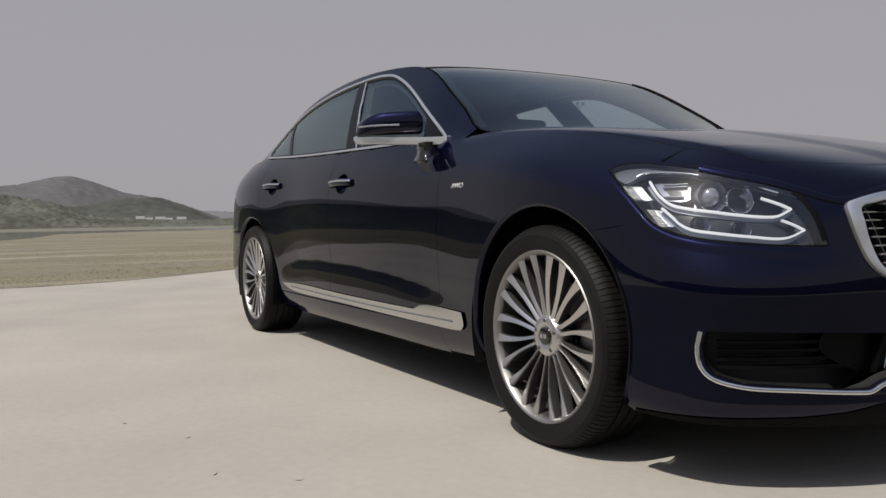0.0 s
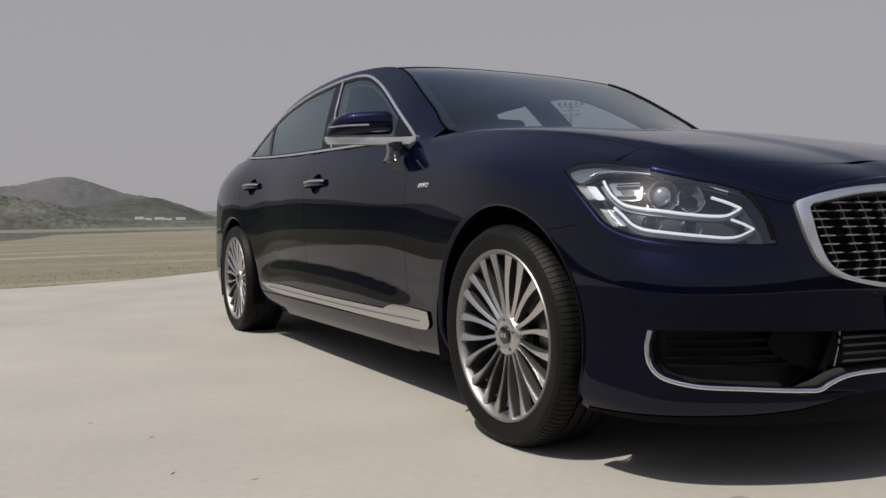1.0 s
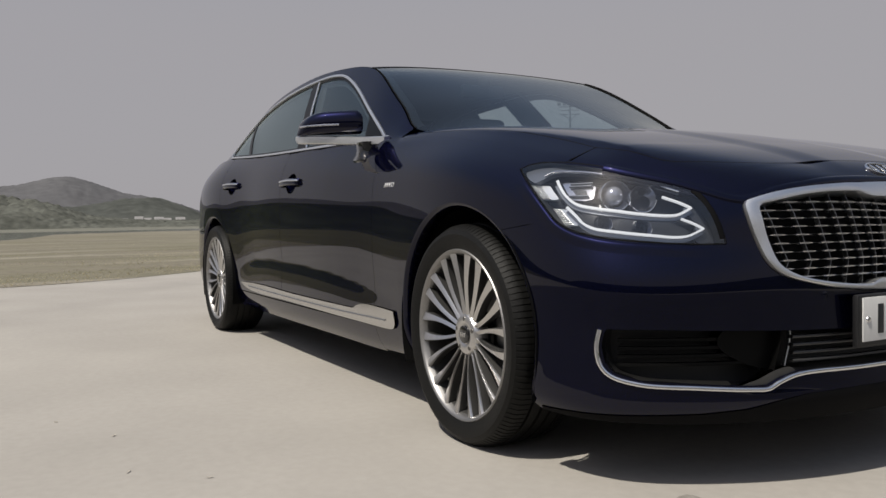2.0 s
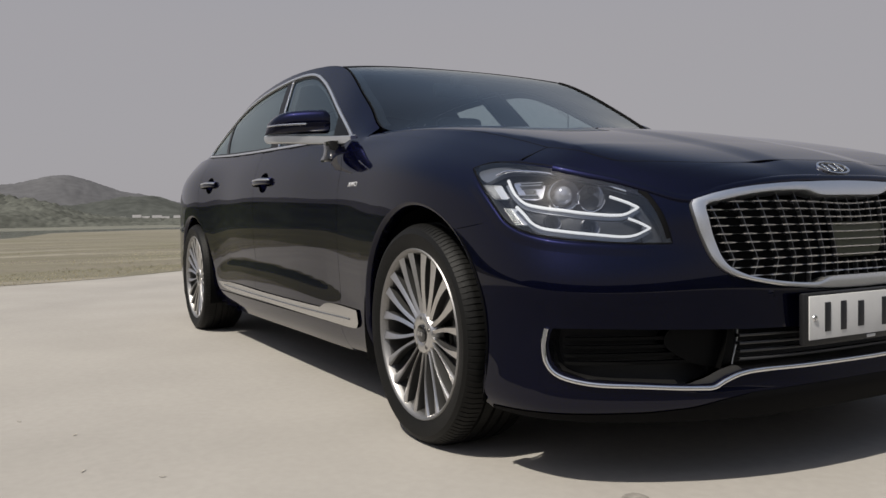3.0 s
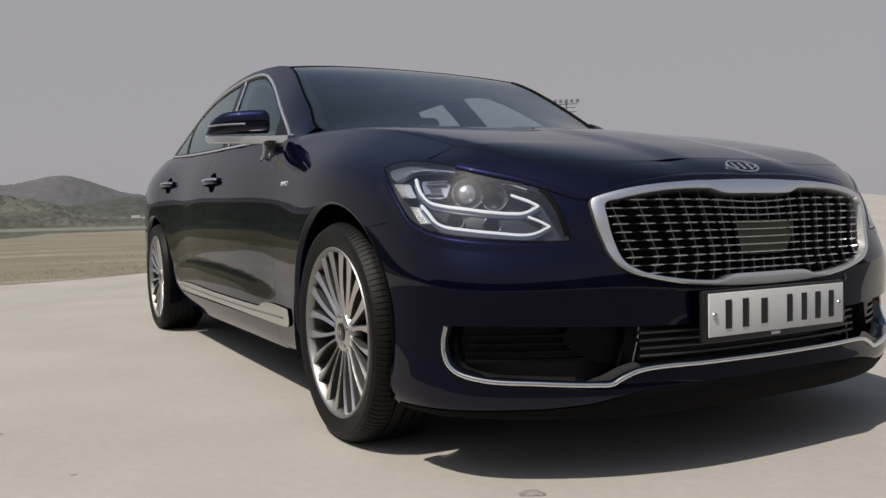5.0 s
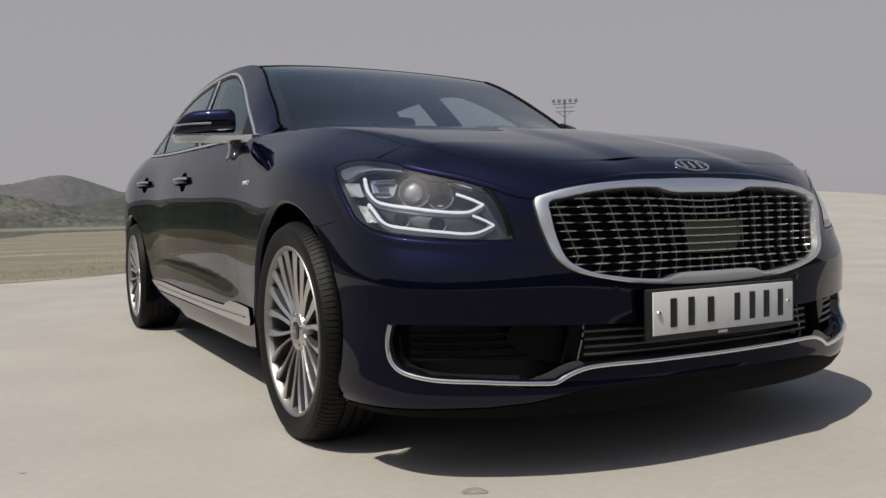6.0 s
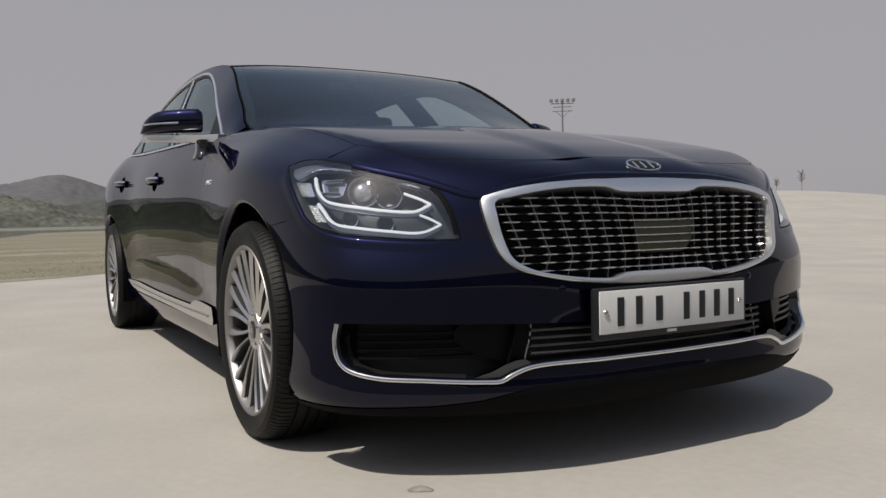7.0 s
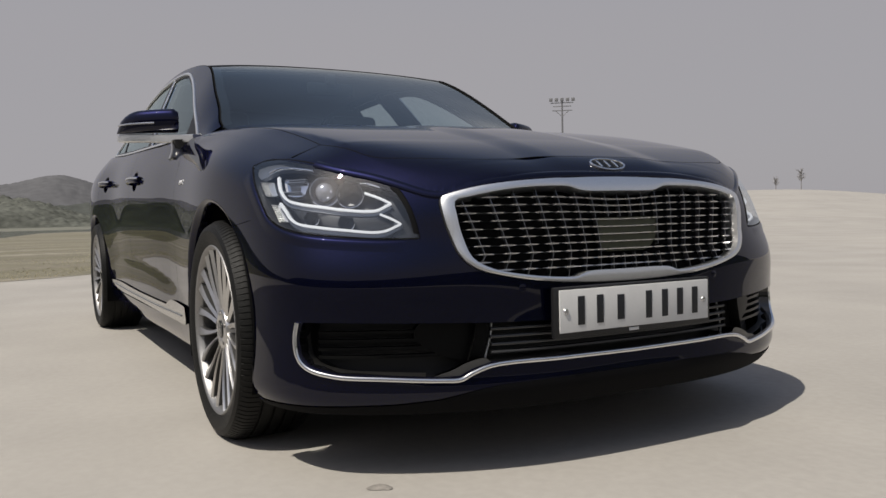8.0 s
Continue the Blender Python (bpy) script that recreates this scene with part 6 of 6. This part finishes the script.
for y in (-.38, .38):
    seat(-1.62, y)
    seat(-2.62, y, True)
inner_side = lambda x, z: flank(x, z) + np.array((0, .03, 0))
both("window_lining", car, LEATHER, sheet(inner_side, shrunk(DLO, -.03), .03, (shrunk(DLO, .055),), gap=0, depth=.004), "dark lining round the side windows")
both("pillar_lining", car, LEATHER, sheet(inner_side, [(-1.60, 1.0), (-1.84, 1.0), (-2.12, 1.41), (-1.90, 1.41)], .03, gap=0, depth=.02), "dark centre pillar lining")
# dark sheets added inside the rear side glass to block daylight through the cabin
block_end = [(-3.2, 1.09), (-3.2, 1.20), (-3.08, 1.27), (-2.85, 1.34), (-2.5, 1.385)]
panel("rear_side_block", car, LEATHER, sheet(inner_side, [(-1.86, 1.012)] + block_end + [(-2.1, 1.40)], .04, gap=0, depth=.004), "added dark sheet that blocks light through the whole rear window")
panel("rear_side_block", car, LEATHER, sheet(inner_side, [(-2.36, 1.03)] + block_end + [(-2.46, 1.39)], .04, gap=0, depth=.004), "added dark sheet that blocks light through half the rear window", True)
# another added sheet stops daylight coming through the rear screen
block_face = lambda x, y: roof(x, y) - np.array((0, 0, .03))
panel("rear_screen_block", car, LEATHER, sheet(block_face, mirrored_y([(-2.90, 0), (-2.94, .57), (-3.3, .595), (-3.74, .60), (-3.79, 0)]), .05, gap=0, depth=.004), "added dark sheet that blocks light through the rear screen")
part("cabin_back", box_bm(-3.25, 0, .70, .05, 1.3, .62, .02), LEATHER, car)
part("parcel_shelf", box_bm(-3.45, 0, 1.02, .55, 1.15, .02, .008), LEATHER, car)
rv = part("interior_mirror", box_bm(-1.36, 0, 1.30, .03, .24, .065, .014), BLACK, car, "black interior mirror")
part("mirror_stem", box_bm(-1.345, 0, 1.345, .04, .05, .06, .01), BLACK, rv)
part("scuttle", box_bm(-.60, 0, .965, .16, 1.36, .03, .01), BLACK, car)


def wiper(y0, y1):
    xs = np.linspace(0, 1, 12)
    y = y0 + (y1 - y0) * xs
    x = np.array([float(np.interp(abs(q), _ry[:200], _rx[:200])) for q in y]) + .004
    p = roof(x, y) + (0, 0, .0)
    v, f = swept(p, np.array([(0.4, 0, .9)] * 12), bar_section(.012, .012))
    part("wiper", from_lists(v, f), BLACK, car, "black wiper blade")


wiper(.62, .05)
wiper(-.02, -.58)


# ---------------------------------------------------------------- marks and litter on the concrete
STAIN = material("dark_stain", (0.20, 0.185, 0.165), rough=0.9, grain=0.2, grain_scale=60, stain=0.25, stain_scale=18)
LEAF_DRY = material("dry_leaf", (0.34, 0.315, 0.27), rough=0.9, grain=0.2, grain_scale=80)


def patch(x, y, rx, ry, turn, seed):
    """A thin, ragged crust of dirt."""
    rng = random.Random(seed)
    n = 26
    c, s = math.cos(turn), math.sin(turn)
    rad = [1 + .16 * math.sin(3 * t + seed) + rng.uniform(-.1, .1) for t in np.linspace(0, 6.28, n, endpoint=False)]
    v = [(x, y, .0055)]
    for k, z in ((.7, .005), (1.0, .0015)):
        for i in range(n):
            t = 2 * math.pi * i / n
            u, w = rx * rad[i] * k * math.cos(t), ry * rad[i] * k * math.sin(t)
            v.append((x + u * c - w * s, y + u * s + w * c, z))
    f = [(0, 1 + i, 1 + (i + 1) % n) for i in range(n)] + [(1 + i, 1 + n + i, 1 + n + (i + 1) % n, 1 + (i + 1) % n) for i in range(n)]
    return tagged(made("dirt_patch", v, f, STAIN), "small dark crust of dirt on the concrete", "dirt patch")


def leaf(x, y, length, width, turn, seed):
    rng = random.Random(seed)
    v, f = [], []
    for i in range(9):
        q = i / 8
        w = width * math.sin(math.pi * q) ** .8 + .0006
        z = .002 + .002 * math.sin(q * 5 + seed) ** 2
        for j in (-1, 0, 1):
            v.append((x + (q - .5) * length * math.cos(turn) - j * w * math.sin(turn), y + (q - .5) * length * math.sin(turn) + j * w * math.cos(turn), z + abs(j) * .001))
    f = [(i * 3 + j, i * 3 + j + 1, (i + 1) * 3 + j + 1, (i + 1) * 3 + j) for i in range(8) for j in range(2)]
    return tagged(made("dry_leaf", v, f, LEAF_DRY), "curled dry leaf on the concrete", "leaf", "litter on the concrete")


patch(.713, -.706, .032, .022, 1.0, 3)
leaf(-.23, -1.84, .03, .002, 2.6, 1)
leaf(-.965, -1.978, .018, .003, .8, 2)
leaf(-.661, -1.827, .022, .003, 2.4, 3)
leaf(-.06, -1.66, .02, .003, 1.4, 4)


# ---- dry grass, too much to count
def grass():
    rng = np.random.default_rng(4)
    n = 40000
    y = rng.uniform(-7, 16, n)
    x = concrete_edge(y) - .02 - rng.exponential(4.5, n) ** 1.0 * .9 - rng.uniform(0, .15, n)
    keep = x > -40
    x, y = x[keep], y[keep]
    dens = np.array([noise.noise(Vector((p * .5, q * .25, 0))) for p, q in zip(x, y)])
    keep = dens > -.12 + rng.uniform(-.2, .2, len(x))
    x, y = x[keep], y[keep]
    n = len(x)
    h, w, t = rng.uniform(.01, .03, n), rng.uniform(.004, .010, n), rng.uniform(0, 2 * math.pi, n)
    lean = rng.uniform(-.05, .05, (n, 2))
    a = np.stack([x - w * np.cos(t), y - w * np.sin(t), np.full(n, .0)], 1)
    b = np.stack([x + w * np.cos(t), y + w * np.sin(t), np.full(n, .0)], 1)
    c = np.stack([x + lean[:, 0], y + lean[:, 1], h], 1)
    v = np.stack([a, b, c], 1).reshape(-1, 3)
    return tagged(made("grass", v, [(3 * i, 3 * i + 1, 3 * i + 2) for i in range(n)], STRAW, smooth=False), "short dry straw-coloured grass", "grass", kind="stuff")


STRAW = foliage("straw", (0.40, 0.36, 0.25))
grass()
